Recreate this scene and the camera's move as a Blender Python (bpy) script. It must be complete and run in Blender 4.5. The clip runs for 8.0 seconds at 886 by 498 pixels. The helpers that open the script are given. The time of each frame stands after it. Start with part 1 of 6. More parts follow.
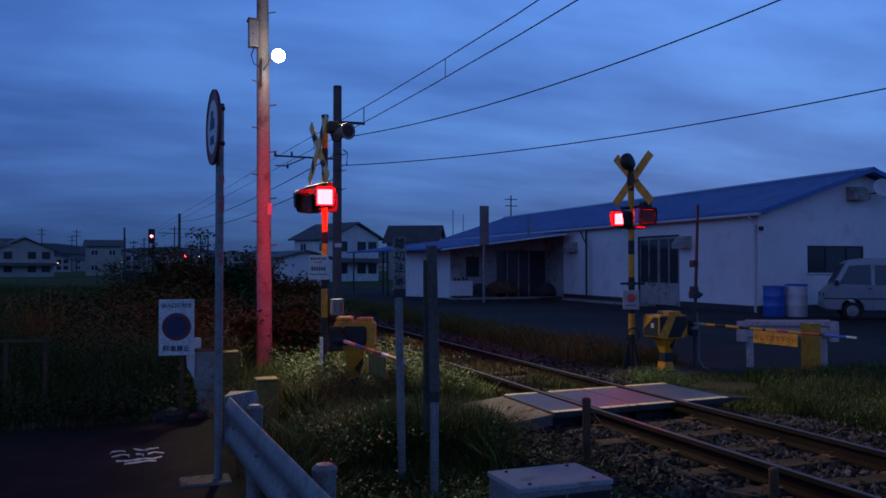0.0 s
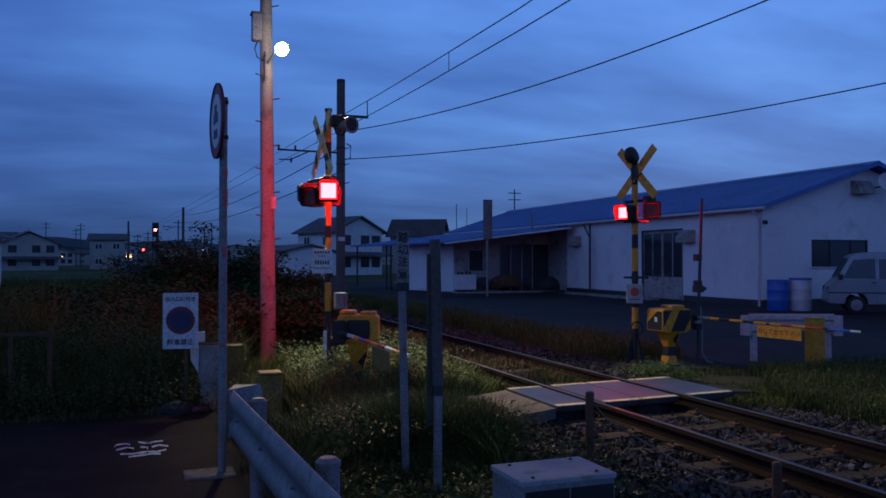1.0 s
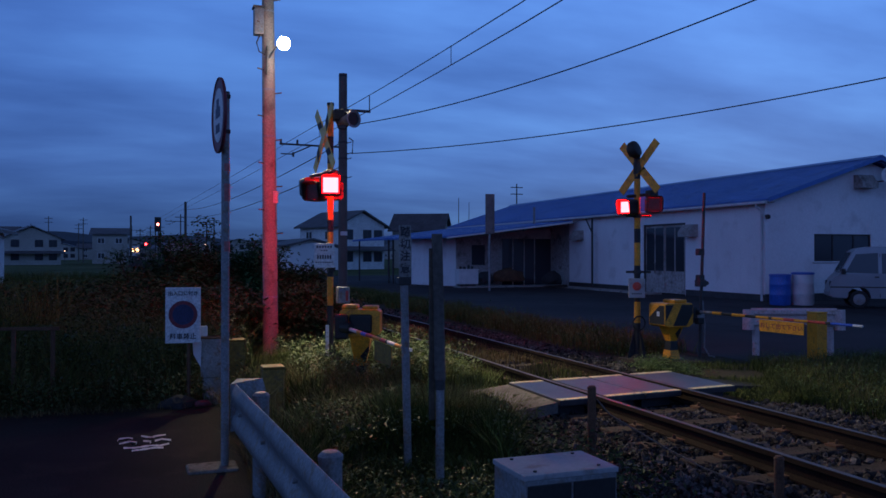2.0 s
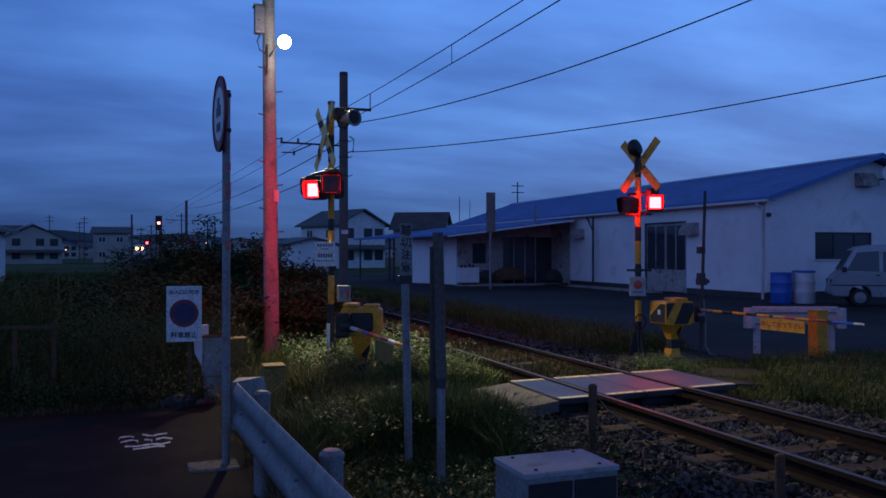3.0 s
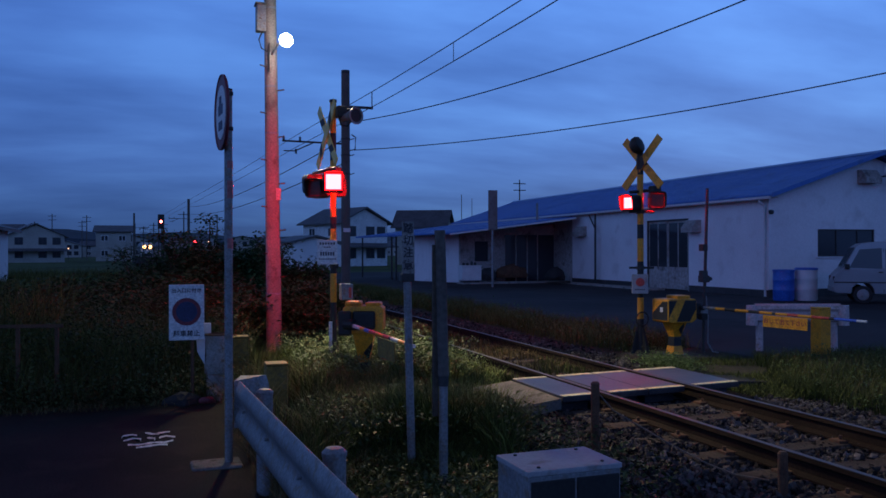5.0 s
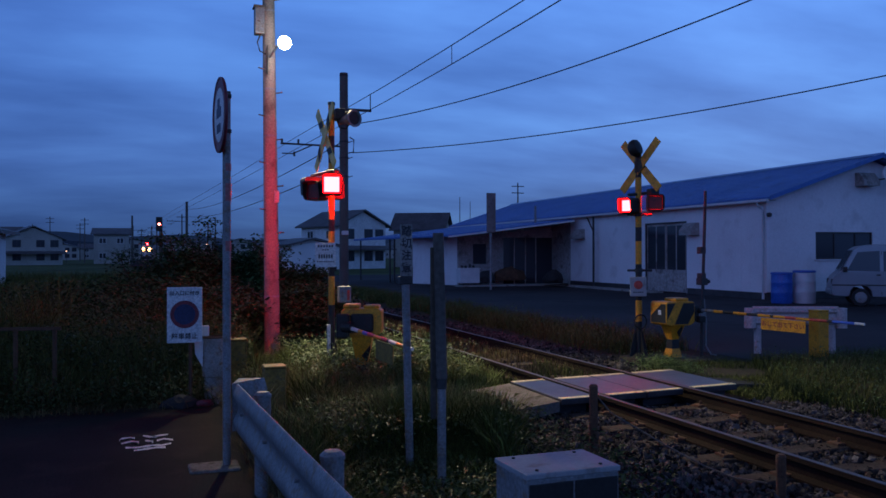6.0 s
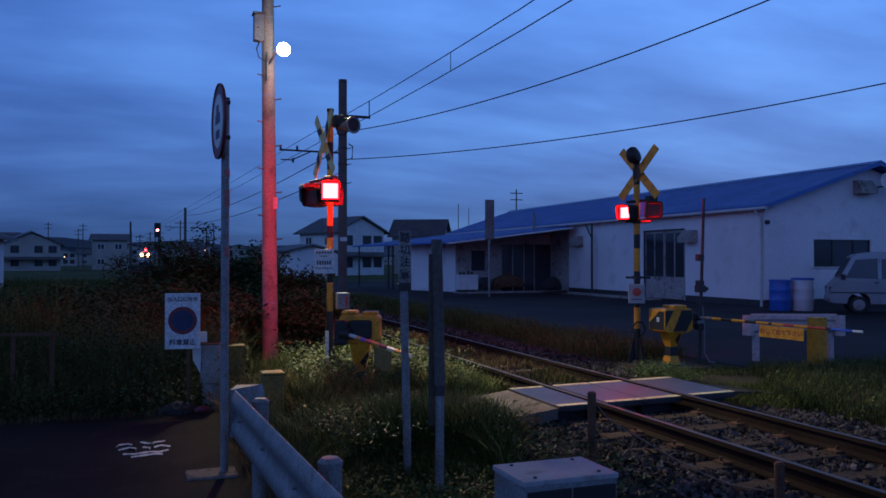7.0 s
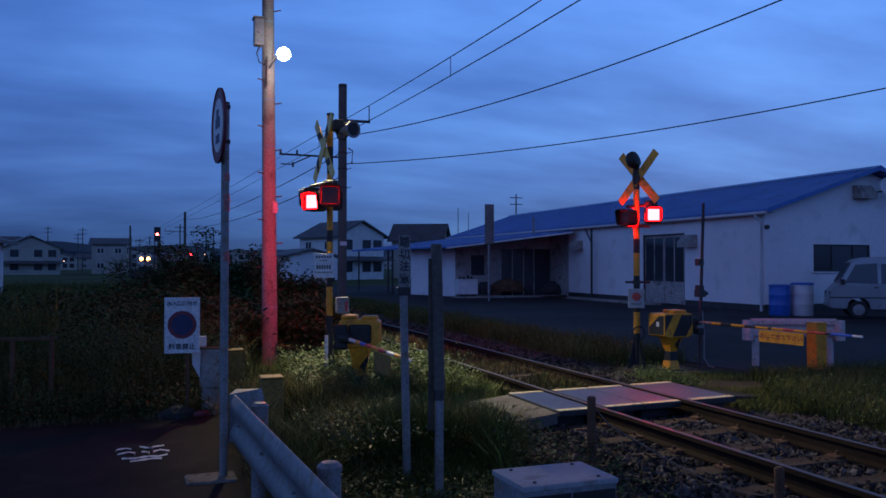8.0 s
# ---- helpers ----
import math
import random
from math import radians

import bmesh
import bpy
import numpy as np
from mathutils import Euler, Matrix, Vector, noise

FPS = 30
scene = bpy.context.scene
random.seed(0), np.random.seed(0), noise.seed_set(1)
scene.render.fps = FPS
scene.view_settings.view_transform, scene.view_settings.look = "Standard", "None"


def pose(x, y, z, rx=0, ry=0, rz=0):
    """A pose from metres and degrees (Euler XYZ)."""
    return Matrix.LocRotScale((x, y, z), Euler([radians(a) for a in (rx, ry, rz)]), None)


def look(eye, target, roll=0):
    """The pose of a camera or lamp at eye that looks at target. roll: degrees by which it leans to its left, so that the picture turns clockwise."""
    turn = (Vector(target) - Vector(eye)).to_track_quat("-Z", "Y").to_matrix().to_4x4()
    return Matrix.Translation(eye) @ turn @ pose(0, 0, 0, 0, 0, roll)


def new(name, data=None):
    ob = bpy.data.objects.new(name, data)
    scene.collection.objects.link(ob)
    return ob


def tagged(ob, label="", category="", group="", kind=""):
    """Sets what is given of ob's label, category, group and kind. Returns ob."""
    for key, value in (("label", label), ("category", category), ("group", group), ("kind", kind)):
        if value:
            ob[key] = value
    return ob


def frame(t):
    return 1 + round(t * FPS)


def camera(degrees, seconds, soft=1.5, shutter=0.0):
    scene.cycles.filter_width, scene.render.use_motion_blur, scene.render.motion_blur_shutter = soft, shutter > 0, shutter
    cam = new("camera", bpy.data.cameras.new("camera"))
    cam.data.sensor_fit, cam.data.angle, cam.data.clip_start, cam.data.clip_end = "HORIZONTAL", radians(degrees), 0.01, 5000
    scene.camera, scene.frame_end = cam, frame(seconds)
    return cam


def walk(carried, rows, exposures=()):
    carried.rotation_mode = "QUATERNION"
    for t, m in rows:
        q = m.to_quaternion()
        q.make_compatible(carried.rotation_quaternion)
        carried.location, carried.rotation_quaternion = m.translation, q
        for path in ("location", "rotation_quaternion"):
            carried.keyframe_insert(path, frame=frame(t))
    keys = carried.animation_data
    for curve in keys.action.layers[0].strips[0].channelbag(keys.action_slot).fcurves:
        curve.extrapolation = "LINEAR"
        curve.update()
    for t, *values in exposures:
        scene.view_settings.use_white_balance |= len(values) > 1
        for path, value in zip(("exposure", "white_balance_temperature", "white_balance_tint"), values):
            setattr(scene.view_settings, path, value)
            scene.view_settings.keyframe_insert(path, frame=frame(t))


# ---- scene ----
# ---- camera: a hand-held shot from one spot, lens 56 degrees ----
EYE = (0.0, 0.0, 1.70)
cam = camera(56.0, 8.0, soft=1.6)
TURNS = [(0.0, 91.157, 0.0, -19.868), (0.5, 90.978, 0.0, -19.737), (1.0, 90.731, -0.03, -19.631), (1.5, 90.486, -0.05, -19.525),
         (3.0, 90.241, 0.02, -19.423), (3.5, 90.164, 0.05, -19.342), (4.0, 90.107, 0.12, -19.239), (4.5, 90.095, 0.13, -19.245),
         (6.0, 90.283, 0.13, -19.393), (6.5, 90.541, 0.10, -19.472), (7.0, 90.739, 0.0, -19.5), (7.5, 90.895, -0.04, -19.496),
         (8.0, 91.045, -0.06, -19.521)]
walk(cam, [(t, pose(*EYE, rx, ry, rz)) for t, rx, ry, rz in TURNS],
     exposures=[(0.0, -0.16), (1.5, -0.11), (3.0, 0.0), (4.5, 0.02), (6.0, 0.05), (8.0, 0.08)])

# ---- dusk sky ----
scene.view_settings.exposure = 0.0
world = bpy.data.worlds.new("dusk_sky")
scene.world = world
world.use_nodes = True
wt = world.node_tree
wt.nodes.clear()


def wnode(kind, **props):
    n = wt.nodes.new(kind)
    for k, v in props.items():
        n.inputs[k].default_value = v
    return n


def ramp_node(tree, stops):
    n = tree.nodes.new("ShaderNodeValToRGB")
    el = n.color_ramp.elements
    while len(el) < len(stops):
        el.new(0.5)
    for e, (p, c) in zip(el, stops):
        e.position, e.color = p, (*c, 1)
    return n


tc = wnode("ShaderNodeTexCoord")
sep = wnode("ShaderNodeSeparateXYZ")
wt.links.new(tc.outputs["Generated"], sep.inputs[0])
# clear-sky colour by height, from the pale band at the horizon up
grad = ramp_node(wt, [(0.0, (0.012, 0.020, 0.045)), (0.495, (0.022, 0.042, 0.115)), (0.515, (0.052, 0.132, 0.36)), (0.55, (0.091, 0.224, 0.62)),
                      (0.60, (0.106, 0.274, 0.78)), (0.66, (0.128, 0.334, 0.96)), (0.74, (0.080, 0.215, 0.60)), (0.86, (0.038, 0.045, 0.108)), (1.0, (0.036, 0.030, 0.054))])
half = wnode("ShaderNodeMath")
half.operation = "MULTIPLY_ADD"
half.inputs[1].default_value, half.inputs[2].default_value = 0.5, 0.5
wt.links.new(sep.outputs["Z"], half.inputs[0])
wt.links.new(half.outputs[0], grad.inputs[0])
# cloud deck: flat streaks, projected on a level ceiling
up = wnode("ShaderNodeMath")
up.operation = "MAXIMUM"
up.inputs[1].default_value = 0.0
wt.links.new(sep.outputs["Z"], up.inputs[0])
upb = wnode("ShaderNodeMath")
upb.operation = "ADD"
upb.inputs[1].default_value = 0.20
wt.links.new(up.outputs[0], upb.inputs[0])
div = wnode("ShaderNodeVectorMath")
div.operation = "DIVIDE"
comb = wnode("ShaderNodeCombineXYZ")
for k in range(3):
    wt.links.new(upb.outputs[0], comb.inputs[k])
wt.links.new(tc.outputs["Generated"], div.inputs[0])
wt.links.new(comb.outputs[0], div.inputs[1])
mapn = wnode("ShaderNodeMapping")
mapn.inputs["Rotation"].default_value = (0, 0, radians(19))
mapn.inputs["Scale"].default_value = (0.62, 1.25, 1.0)
wt.links.new(div.outputs[0], mapn.inputs[0])
cl = wnode("ShaderNodeTexNoise", Scale=2.0, Detail=5.0, Roughness=0.5, Distortion=0.15)
wt.links.new(mapn.outputs[0], cl.inputs["Vector"])
clr = ramp_node(wt, [(0.30, (0.56, 0.58, 0.64)), (0.50, (0.80, 0.80, 0.82)), (0.70, (1.08, 1.07, 1.01))])
wt.links.new(cl.outputs[0], clr.inputs[0])
mul = wnode("ShaderNodeMix")
mul.data_type, mul.blend_type = "RGBA", "MULTIPLY"
mul.inputs[0].default_value = 1.0
wt.links.new(grad.outputs[0], mul.inputs[6])
wt.links.new(clr.outputs[0], mul.inputs[7])
# lighter towards the afterglow; raised again opposite, out of view, to light the walls
dot = wnode("ShaderNodeVectorMath")
dot.operation = "DOT_PRODUCT"
dot.inputs[1].default_value = (0.75, 0.66, 0.0)
wt.links.new(tc.outputs["Generated"], dot.inputs[0])
dh = wnode("ShaderNodeMath")
dh.operation = "MULTIPLY_ADD"
dh.inputs[1].default_value, dh.inputs[2].default_value = 0.5, 0.5
wt.links.new(dot.outputs["Value"], dh.inputs[0])
glowr = ramp_node(wt, [(0.0, (1.5, 1.2, 1.2)), (0.4, (1.36, 1.17, 1.16)), (0.62, (0.86, 0.86, 0.90)), (0.78, (0.76, 0.78, 0.84)), (0.90, (0.98, 0.99, 1.0)), (1.0, (1.25, 1.27, 1.23))])
wt.links.new(dh.outputs[0], glowr.inputs[0])
azi = wnode("ShaderNodeVectorMath")
azi.operation = "MULTIPLY"
wt.links.new(mul.outputs[2], azi.inputs[0])
wt.links.new(glowr.outputs[0], azi.inputs[1])
# a trace of real twilight scattering on top
sky = wt.nodes.new("ShaderNodeTexSky")
sky.sky_type = "NISHITA"
sky.sun_disc, sky.sun_elevation, sky.sun_rotation = False, radians(12.0), radians(40)
sk = wnode("ShaderNodeMix")
sk.data_type, sk.blend_type = "RGBA", "ADD"
sk.inputs[0].default_value = 0.0006
wt.links.new(azi.outputs[0], sk.inputs[6])
wt.links.new(sky.outputs[0], sk.inputs[7])
bg = wnode("ShaderNodeBackground", Strength=1.0)
wt.links.new(sk.outputs[2], bg.inputs[0])
wo = wnode("ShaderNodeOutputWorld")
wt.links.new(bg.outputs[0], wo.inputs[0])
# ---- materials ----
def mat(name, a, b, rough=0.6, metal=0.0, big=2.0, fine=40.0, bump=0.15, dist=0.01, c=None, spread=(0.35, 0.65), isl=0.0, var=0.28, spec=0.5):
    """Two colours mixed by a large noise, broken up by a fine one, with fine relief. c: a third colour for scattered stains. isl: shade by piece."""
    m = bpy.data.materials.new(name)
    m.use_nodes = True
    t = m.node_tree
    p = t.nodes["Principled BSDF"]
    co = t.nodes.new("ShaderNodeTexCoord")
    n1, n2 = t.nodes.new("ShaderNodeTexNoise"), t.nodes.new("ShaderNodeTexNoise")
    n1.inputs["Scale"].default_value, n1.inputs["Detail"].default_value = big, 5
    n2.inputs["Scale"].default_value, n2.inputs["Detail"].default_value = fine, 4
    for n in (n1, n2):
        t.links.new(co.outputs["Object"], n.inputs["Vector"])
    r = ramp_node(t, [(spread[0], a), (spread[1], b)])
    t.links.new(n1.outputs[0], r.inputs[0])
    col = r.outputs[0]
    if c is not None:
        n3 = t.nodes.new("ShaderNodeTexNoise")
        n3.inputs["Scale"].default_value, n3.inputs["Detail"].default_value = big * 3.1, 6
        t.links.new(co.outputs["Object"], n3.inputs["Vector"])
        r3 = ramp_node(t, [(0.55, (0, 0, 0)), (0.68, (1, 1, 1))])
        t.links.new(n3.outputs[0], r3.inputs[0])
        mx = t.nodes.new("ShaderNodeMix")
        mx.data_type = "RGBA"
        t.links.new(r3.outputs[0], mx.inputs[0])
        t.links.new(col, mx.inputs[6])
        mx.inputs[7].default_value = (*c, 1)
        col = mx.outputs[2]
    v = t.nodes.new("ShaderNodeHueSaturation")
    mr = t.nodes.new("ShaderNodeMapRange")
    mr.inputs[1].default_value, mr.inputs[2].default_value, mr.inputs[3].default_value, mr.inputs[4].default_value = 0.3, 0.7, 1 - var, 1 + var
    t.links.new(n2.outputs[0], mr.inputs[0])
    val = mr.outputs[0]
    if isl:
        g = t.nodes.new("ShaderNodeNewGeometry")
        oi = t.nodes.new("ShaderNodeObjectInfo")
        ad = t.nodes.new("ShaderNodeMath")
        ad.operation = "ADD"
        t.links.new(g.outputs["Random Per Island"], ad.inputs[0])
        t.links.new(oi.outputs["Random"], ad.inputs[1])
        fr = t.nodes.new("ShaderNodeMath")
        fr.operation = "FRACT"
        t.links.new(ad.outputs[0], fr.inputs[0])
        m2 = t.nodes.new("ShaderNodeMapRange")
        m2.inputs[3].default_value, m2.inputs[4].default_value = 1 - isl, 1 + isl
        t.links.new(fr.outputs[0], m2.inputs[0])
        mm = t.nodes.new("ShaderNodeMath")
        mm.operation = "MULTIPLY"
        t.links.new(val, mm.inputs[0])
        t.links.new(m2.outputs[0], mm.inputs[1])
        val = mm.outputs[0]
    t.links.new(val, v.inputs["Value"])
    t.links.new(col, v.inputs["Color"])
    t.links.new(v.outputs[0], p.inputs["Base Color"])
    p.inputs["Roughness"].default_value, p.inputs["Metallic"].default_value = rough, metal
    p.inputs["Specular IOR Level"].default_value = spec
    if bump:
        bn = t.nodes.new("ShaderNodeBump")
        bn.inputs["Strength"].default_value, bn.inputs["Distance"].default_value = bump, dist
        t.links.new(n2.outputs[0], bn.inputs["Height"])
        t.links.new(bn.outputs[0], p.inputs["Normal"])
    return m


def glow(name, colour, strength, dark=(0.05, 0.005, 0.005)):
    m = bpy.data.materials.new(name)
    m.use_nodes = True
    p = m.node_tree.nodes["Principled BSDF"]
    p.inputs["Base Color"].default_value = (*dark, 1)
    p.inputs["Emission Color"].default_value = (*colour, 1)
    p.inputs["Emission Strength"].default_value = strength
    return m


def glass(name, colour=(0.035, 0.04, 0.05), rough=0.08):
    m = bpy.data.materials.new(name)
    m.use_nodes = True
    p = m.node_tree.nodes["Principled BSDF"]
    p.inputs["Base Color"].default_value = (*colour, 1)
    p.inputs["Roughness"].default_value = rough
    p.inputs["Specular IOR Level"].default_value = 0.6
    return m


ASPHALT = mat("asphalt", (0.014, 0.013, 0.0135), (0.026, 0.0245, 0.024), 0.9, big=0.6, fine=70, bump=0.9, dist=0.012, var=0.55, c=(0.030, 0.027, 0.025), spec=0.1)
YARD = mat("yard_asphalt", (0.032, 0.032, 0.034), (0.054, 0.053, 0.054), 0.85, big=0.25, fine=60, bump=0.3, c=(0.028, 0.028, 0.029), spec=0.12)
SOIL = mat("soil", (0.045, 0.036, 0.026), (0.075, 0.062, 0.042), 0.95, big=1.2, fine=30, bump=0.6, dist=0.03, c=(0.035, 0.045, 0.018), spec=0.1)
FIELD = mat("field", (0.055, 0.085, 0.028), (0.095, 0.130, 0.045), 0.95, big=0.08, fine=6, bump=0.5, dist=0.1, c=(0.05, 0.05, 0.02), spec=0.1)
CONCRETE = mat("concrete", (0.22, 0.21, 0.19), (0.32, 0.31, 0.28), 0.85, big=1.6, fine=50, bump=0.3, c=(0.12, 0.115, 0.10))
POLE_CONC = mat("pole_concrete", (0.22, 0.185, 0.15), (0.31, 0.265, 0.22), 0.85, big=1.2, fine=40, bump=0.2, c=(0.15, 0.12, 0.10))
APRON = mat("worn_apron", (0.13, 0.12, 0.11), (0.21, 0.20, 0.18), 0.9, big=2.5, fine=45, bump=0.5, c=(0.05, 0.05, 0.03), spec=0.15)
DARK_POLE = mat("dark_pole", (0.085, 0.075, 0.065), (0.13, 0.115, 0.10), 0.8, big=1.0, fine=30, bump=0.3)
GALV = mat("galvanised_steel", (0.19, 0.195, 0.20), (0.27, 0.275, 0.28), 0.55, 0.25, big=5, fine=60, bump=0.08, c=(0.22, 0.17, 0.13))
RAIL_TOP = mat("rail_steel", (0.014, 0.008, 0.006), (0.027, 0.016, 0.011), 0.85, 0.0, big=2, fine=50, bump=0.15, spec=0.12)
RAIL_SHINE = mat("rail_tread", (0.050, 0.038, 0.034), (0.085, 0.066, 0.058), 0.5, 0.3, big=1.5, fine=80, bump=0.05)
RUST = mat("rust", (0.085, 0.040, 0.022), (0.14, 0.068, 0.035), 0.9, 0.0, big=6, fine=60, bump=0.4)
# near black, since the shade in the gaps between stones is its colour
BED_SHADE = mat("ballast_gap_shade", (0.006, 0.0055, 0.005), (0.014, 0.012, 0.011), 0.95, big=5, fine=45, bump=0.8, dist=0.03, spec=0.1)
SLEEPER = mat("sleeper_concrete", (0.05, 0.039, 0.031), (0.085, 0.068, 0.055), 0.95, big=3, fine=40, bump=0.3, c=(0.075, 0.06, 0.05), spec=0.12)
STONE = mat("ballast_stone", (0.020, 0.018, 0.017), (0.098, 0.088, 0.084), 0.9, big=4, fine=50, bump=0.4, isl=0.85, c=(0.08, 0.055, 0.04), spec=0.15)
DECK = mat("deck_rubber", (0.030, 0.029, 0.033), (0.052, 0.050, 0.056), 0.40, big=2.5, fine=70, bump=0.1, c=(0.065, 0.06, 0.057), spec=0.4)
LINE_YELLOW = mat("line_yellow", (0.66, 0.54, 0.26), (0.80, 0.68, 0.40), 0.7, big=6, fine=60, bump=0.2, c=(0.25, 0.2, 0.12))
YELLOW = mat("yellow_paint", (0.66, 0.25, 0.010), (0.80, 0.34, 0.02), 0.5, big=3, fine=50, bump=0.08, c=(0.45, 0.18, 0.02))
BLACK = mat("black_paint", (0.012, 0.012, 0.012), (0.022, 0.021, 0.02), 0.6, big=3, fine=50, bump=0.08)
DULL_YELLOW = mat("dull_yellow", (0.18, 0.11, 0.018), (0.27, 0.17, 0.03), 0.75, big=5, fine=40, bump=0.2, c=(0.16, 0.11, 0.04))
# near crossbuck yellow, paled to carry street-lamp light its face doesn't get
LAMPLIT_YELLOW = mat("lamplit_yellow", (0.76, 0.50, 0.10), (0.86, 0.60, 0.16), 0.45, big=4, fine=50, bump=0.03, var=0.1)
WHITE = mat("white_paint", (0.62, 0.62, 0.61), (0.74, 0.74, 0.72), 0.55, big=2, fine=40, bump=0.05, c=(0.52, 0.50, 0.46))
# white rail paint with the signal's red light mixed into its colour
RED_LIT_WHITE = mat("red_lit_white_rail", (0.52, 0.40, 0.40), (0.62, 0.50, 0.49), 0.6, big=4, fine=50, bump=0.1, c=(0.42, 0.30, 0.24))
PLATE = mat("sign_white", (0.60, 0.60, 0.60), (0.70, 0.70, 0.69), 0.45, big=5, fine=50, bump=0.03)
SIGN_RED = mat("sign_red", (0.15, 0.022, 0.035), (0.21, 0.035, 0.05), 0.55, big=5, fine=50, bump=0.05)
SIGN_BLUE = mat("sign_blue", (0.020, 0.025, 0.075), (0.03, 0.04, 0.11), 0.55, big=5, fine=50, bump=0.05)
RED_PAINT = mat("red_paint", (0.42, 0.04, 0.03), (0.55, 0.07, 0.05), 0.5, big=6, fine=50, bump=0.05)
BLUE_PAINT = mat("blue_paint", (0.03, 0.10, 0.50), (0.05, 0.14, 0.60), 0.5, big=6, fine=50, bump=0.05)
INK = mat("lettering_ink", (0.02, 0.02, 0.03), (0.035, 0.035, 0.05), 0.6, bump=0)
RED_INK = mat("lettering_red", (0.30, 0.03, 0.03), (0.40, 0.05, 0.05), 0.6, bump=0)
WALL_WHITE = mat("panel_white", (0.70, 0.70, 0.71), (0.80, 0.80, 0.80), 0.65, big=0.4, fine=14, bump=0.04, c=(0.64, 0.63, 0.63), var=0.05)
# weathered grey; also puts the shade under porch roof and eaves into colour
WALL_DIM = mat("weathered_dim_wall", (0.28, 0.27, 0.255), (0.40, 0.385, 0.36), 0.85, big=0.7, fine=10, bump=0.1, c=(0.14, 0.13, 0.12))
ROOF_BLUE = mat("blue_sheet_roof", (0.045, 0.145, 0.42), (0.065, 0.185, 0.50), 0.38, 0.1, big=0.5, fine=8, bump=0.05, c=(0.05, 0.13, 0.34), var=0.1)
DARK_TRIM = mat("dark_trim", (0.03, 0.03, 0.032), (0.05, 0.05, 0.05), 0.7, big=3, fine=30, bump=0.1)
ROOF_TILE = mat("grey_roof_tile", (0.07, 0.07, 0.075), (0.11, 0.11, 0.115), 0.6, big=1, fine=8, bump=0.3)
HOUSE_WALL = mat("house_wall", (0.36, 0.34, 0.30), (0.44, 0.42, 0.37), 0.85, big=0.5, fine=5, bump=0.05, var=0.1)
BLUE_PLASTIC = mat("blue_plastic", (0.02, 0.10, 0.42), (0.03, 0.13, 0.50), 0.4, big=3, fine=30, bump=0.03)
WHITE_PLASTIC = mat("white_plastic", (0.55, 0.57, 0.58), (0.66, 0.67, 0.67), 0.45, big=3, fine=30, bump=0.03, var=0.08)
CAR_SILVER = mat("silver_car_paint", (0.24, 0.25, 0.27), (0.29, 0.30, 0.32), 0.32, 0.4, big=1, fine=80, bump=0.0, var=0.04)
RUBBER = mat("rubber", (0.015, 0.015, 0.016), (0.025, 0.025, 0.025), 0.85, big=5, fine=60, bump=0.2)
BEIGE = mat("beige_cabinet_paint", (0.30, 0.30, 0.31), (0.38, 0.38, 0.39), 0.6, big=3, fine=50, bump=0.08, c=(0.24, 0.22, 0.20), var=0.1)
GLASS_DARK = glass("window_glass")
GLASS_GREY = glass("frosted_glass", (0.05, 0.06, 0.075), 0.2)
GRASS = mat("grass_blade", (0.056, 0.072, 0.016), (0.118, 0.130, 0.036), 0.75, big=0.9, fine=12, bump=0, isl=0.6, spec=0.1)
GRASS_DRY = mat("grass_dry", (0.10, 0.078, 0.034), (0.16, 0.122, 0.056), 0.85, big=0.9, fine=12, bump=0, isl=0.5, spec=0.12)
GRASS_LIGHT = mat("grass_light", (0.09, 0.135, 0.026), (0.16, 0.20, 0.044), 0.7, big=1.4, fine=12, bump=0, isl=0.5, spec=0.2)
LEAF = mat("leaf", (0.034, 0.050, 0.014), (0.070, 0.088, 0.028), 0.6, big=0.8, fine=9, bump=0, isl=0.55, spec=0.2)
LEAF_BUSH = mat("leaf_bush", (0.020, 0.054, 0.015), (0.042, 0.090, 0.025), 0.65, big=0.9, fine=9, bump=0, isl=0.5, spec=0.3)
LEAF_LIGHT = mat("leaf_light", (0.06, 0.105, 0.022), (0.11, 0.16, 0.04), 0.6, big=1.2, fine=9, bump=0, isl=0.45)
BARK = mat("bark", (0.05, 0.04, 0.03), (0.09, 0.07, 0.05), 0.95, big=5, fine=30, bump=0.5)
HILL = mat("far_hill", (0.030, 0.045, 0.060), (0.040, 0.058, 0.075), 1.0, big=0.01, fine=0.1, bump=0)


# ---- mesh helpers ----
def box(bm, x0, y0, z0, x1, y1, z1, bevel=0.0):
    r = bmesh.ops.create_cube(bm, size=1.0, matrix=Matrix.Translation(((x0 + x1) / 2, (y0 + y1) / 2, (z0 + z1) / 2)) @ Matrix.Diagonal((abs(x1 - x0), abs(y1 - y0), abs(z1 - z0), 1)))
    if bevel:
        es = list({e for v in r["verts"] for e in v.link_edges})
        bmesh.ops.bevel(bm, geom=es, offset=bevel, segments=2, affect="EDGES", profile=0.5)
    return bm


def rod(bm, p0, p1, r0, r1=None, seg=12, caps=True):
    r1 = r0 if r1 is None else r1
    a, b = Vector(p0), Vector(p1)
    m = Matrix.Translation((a + b) / 2) @ (b - a).to_track_quat("Z", "Y").to_matrix().to_4x4()
    bmesh.ops.create_cone(bm, cap_ends=caps, segments=seg, radius1=r0, radius2=r1, depth=(b - a).length, matrix=m)
    return bm


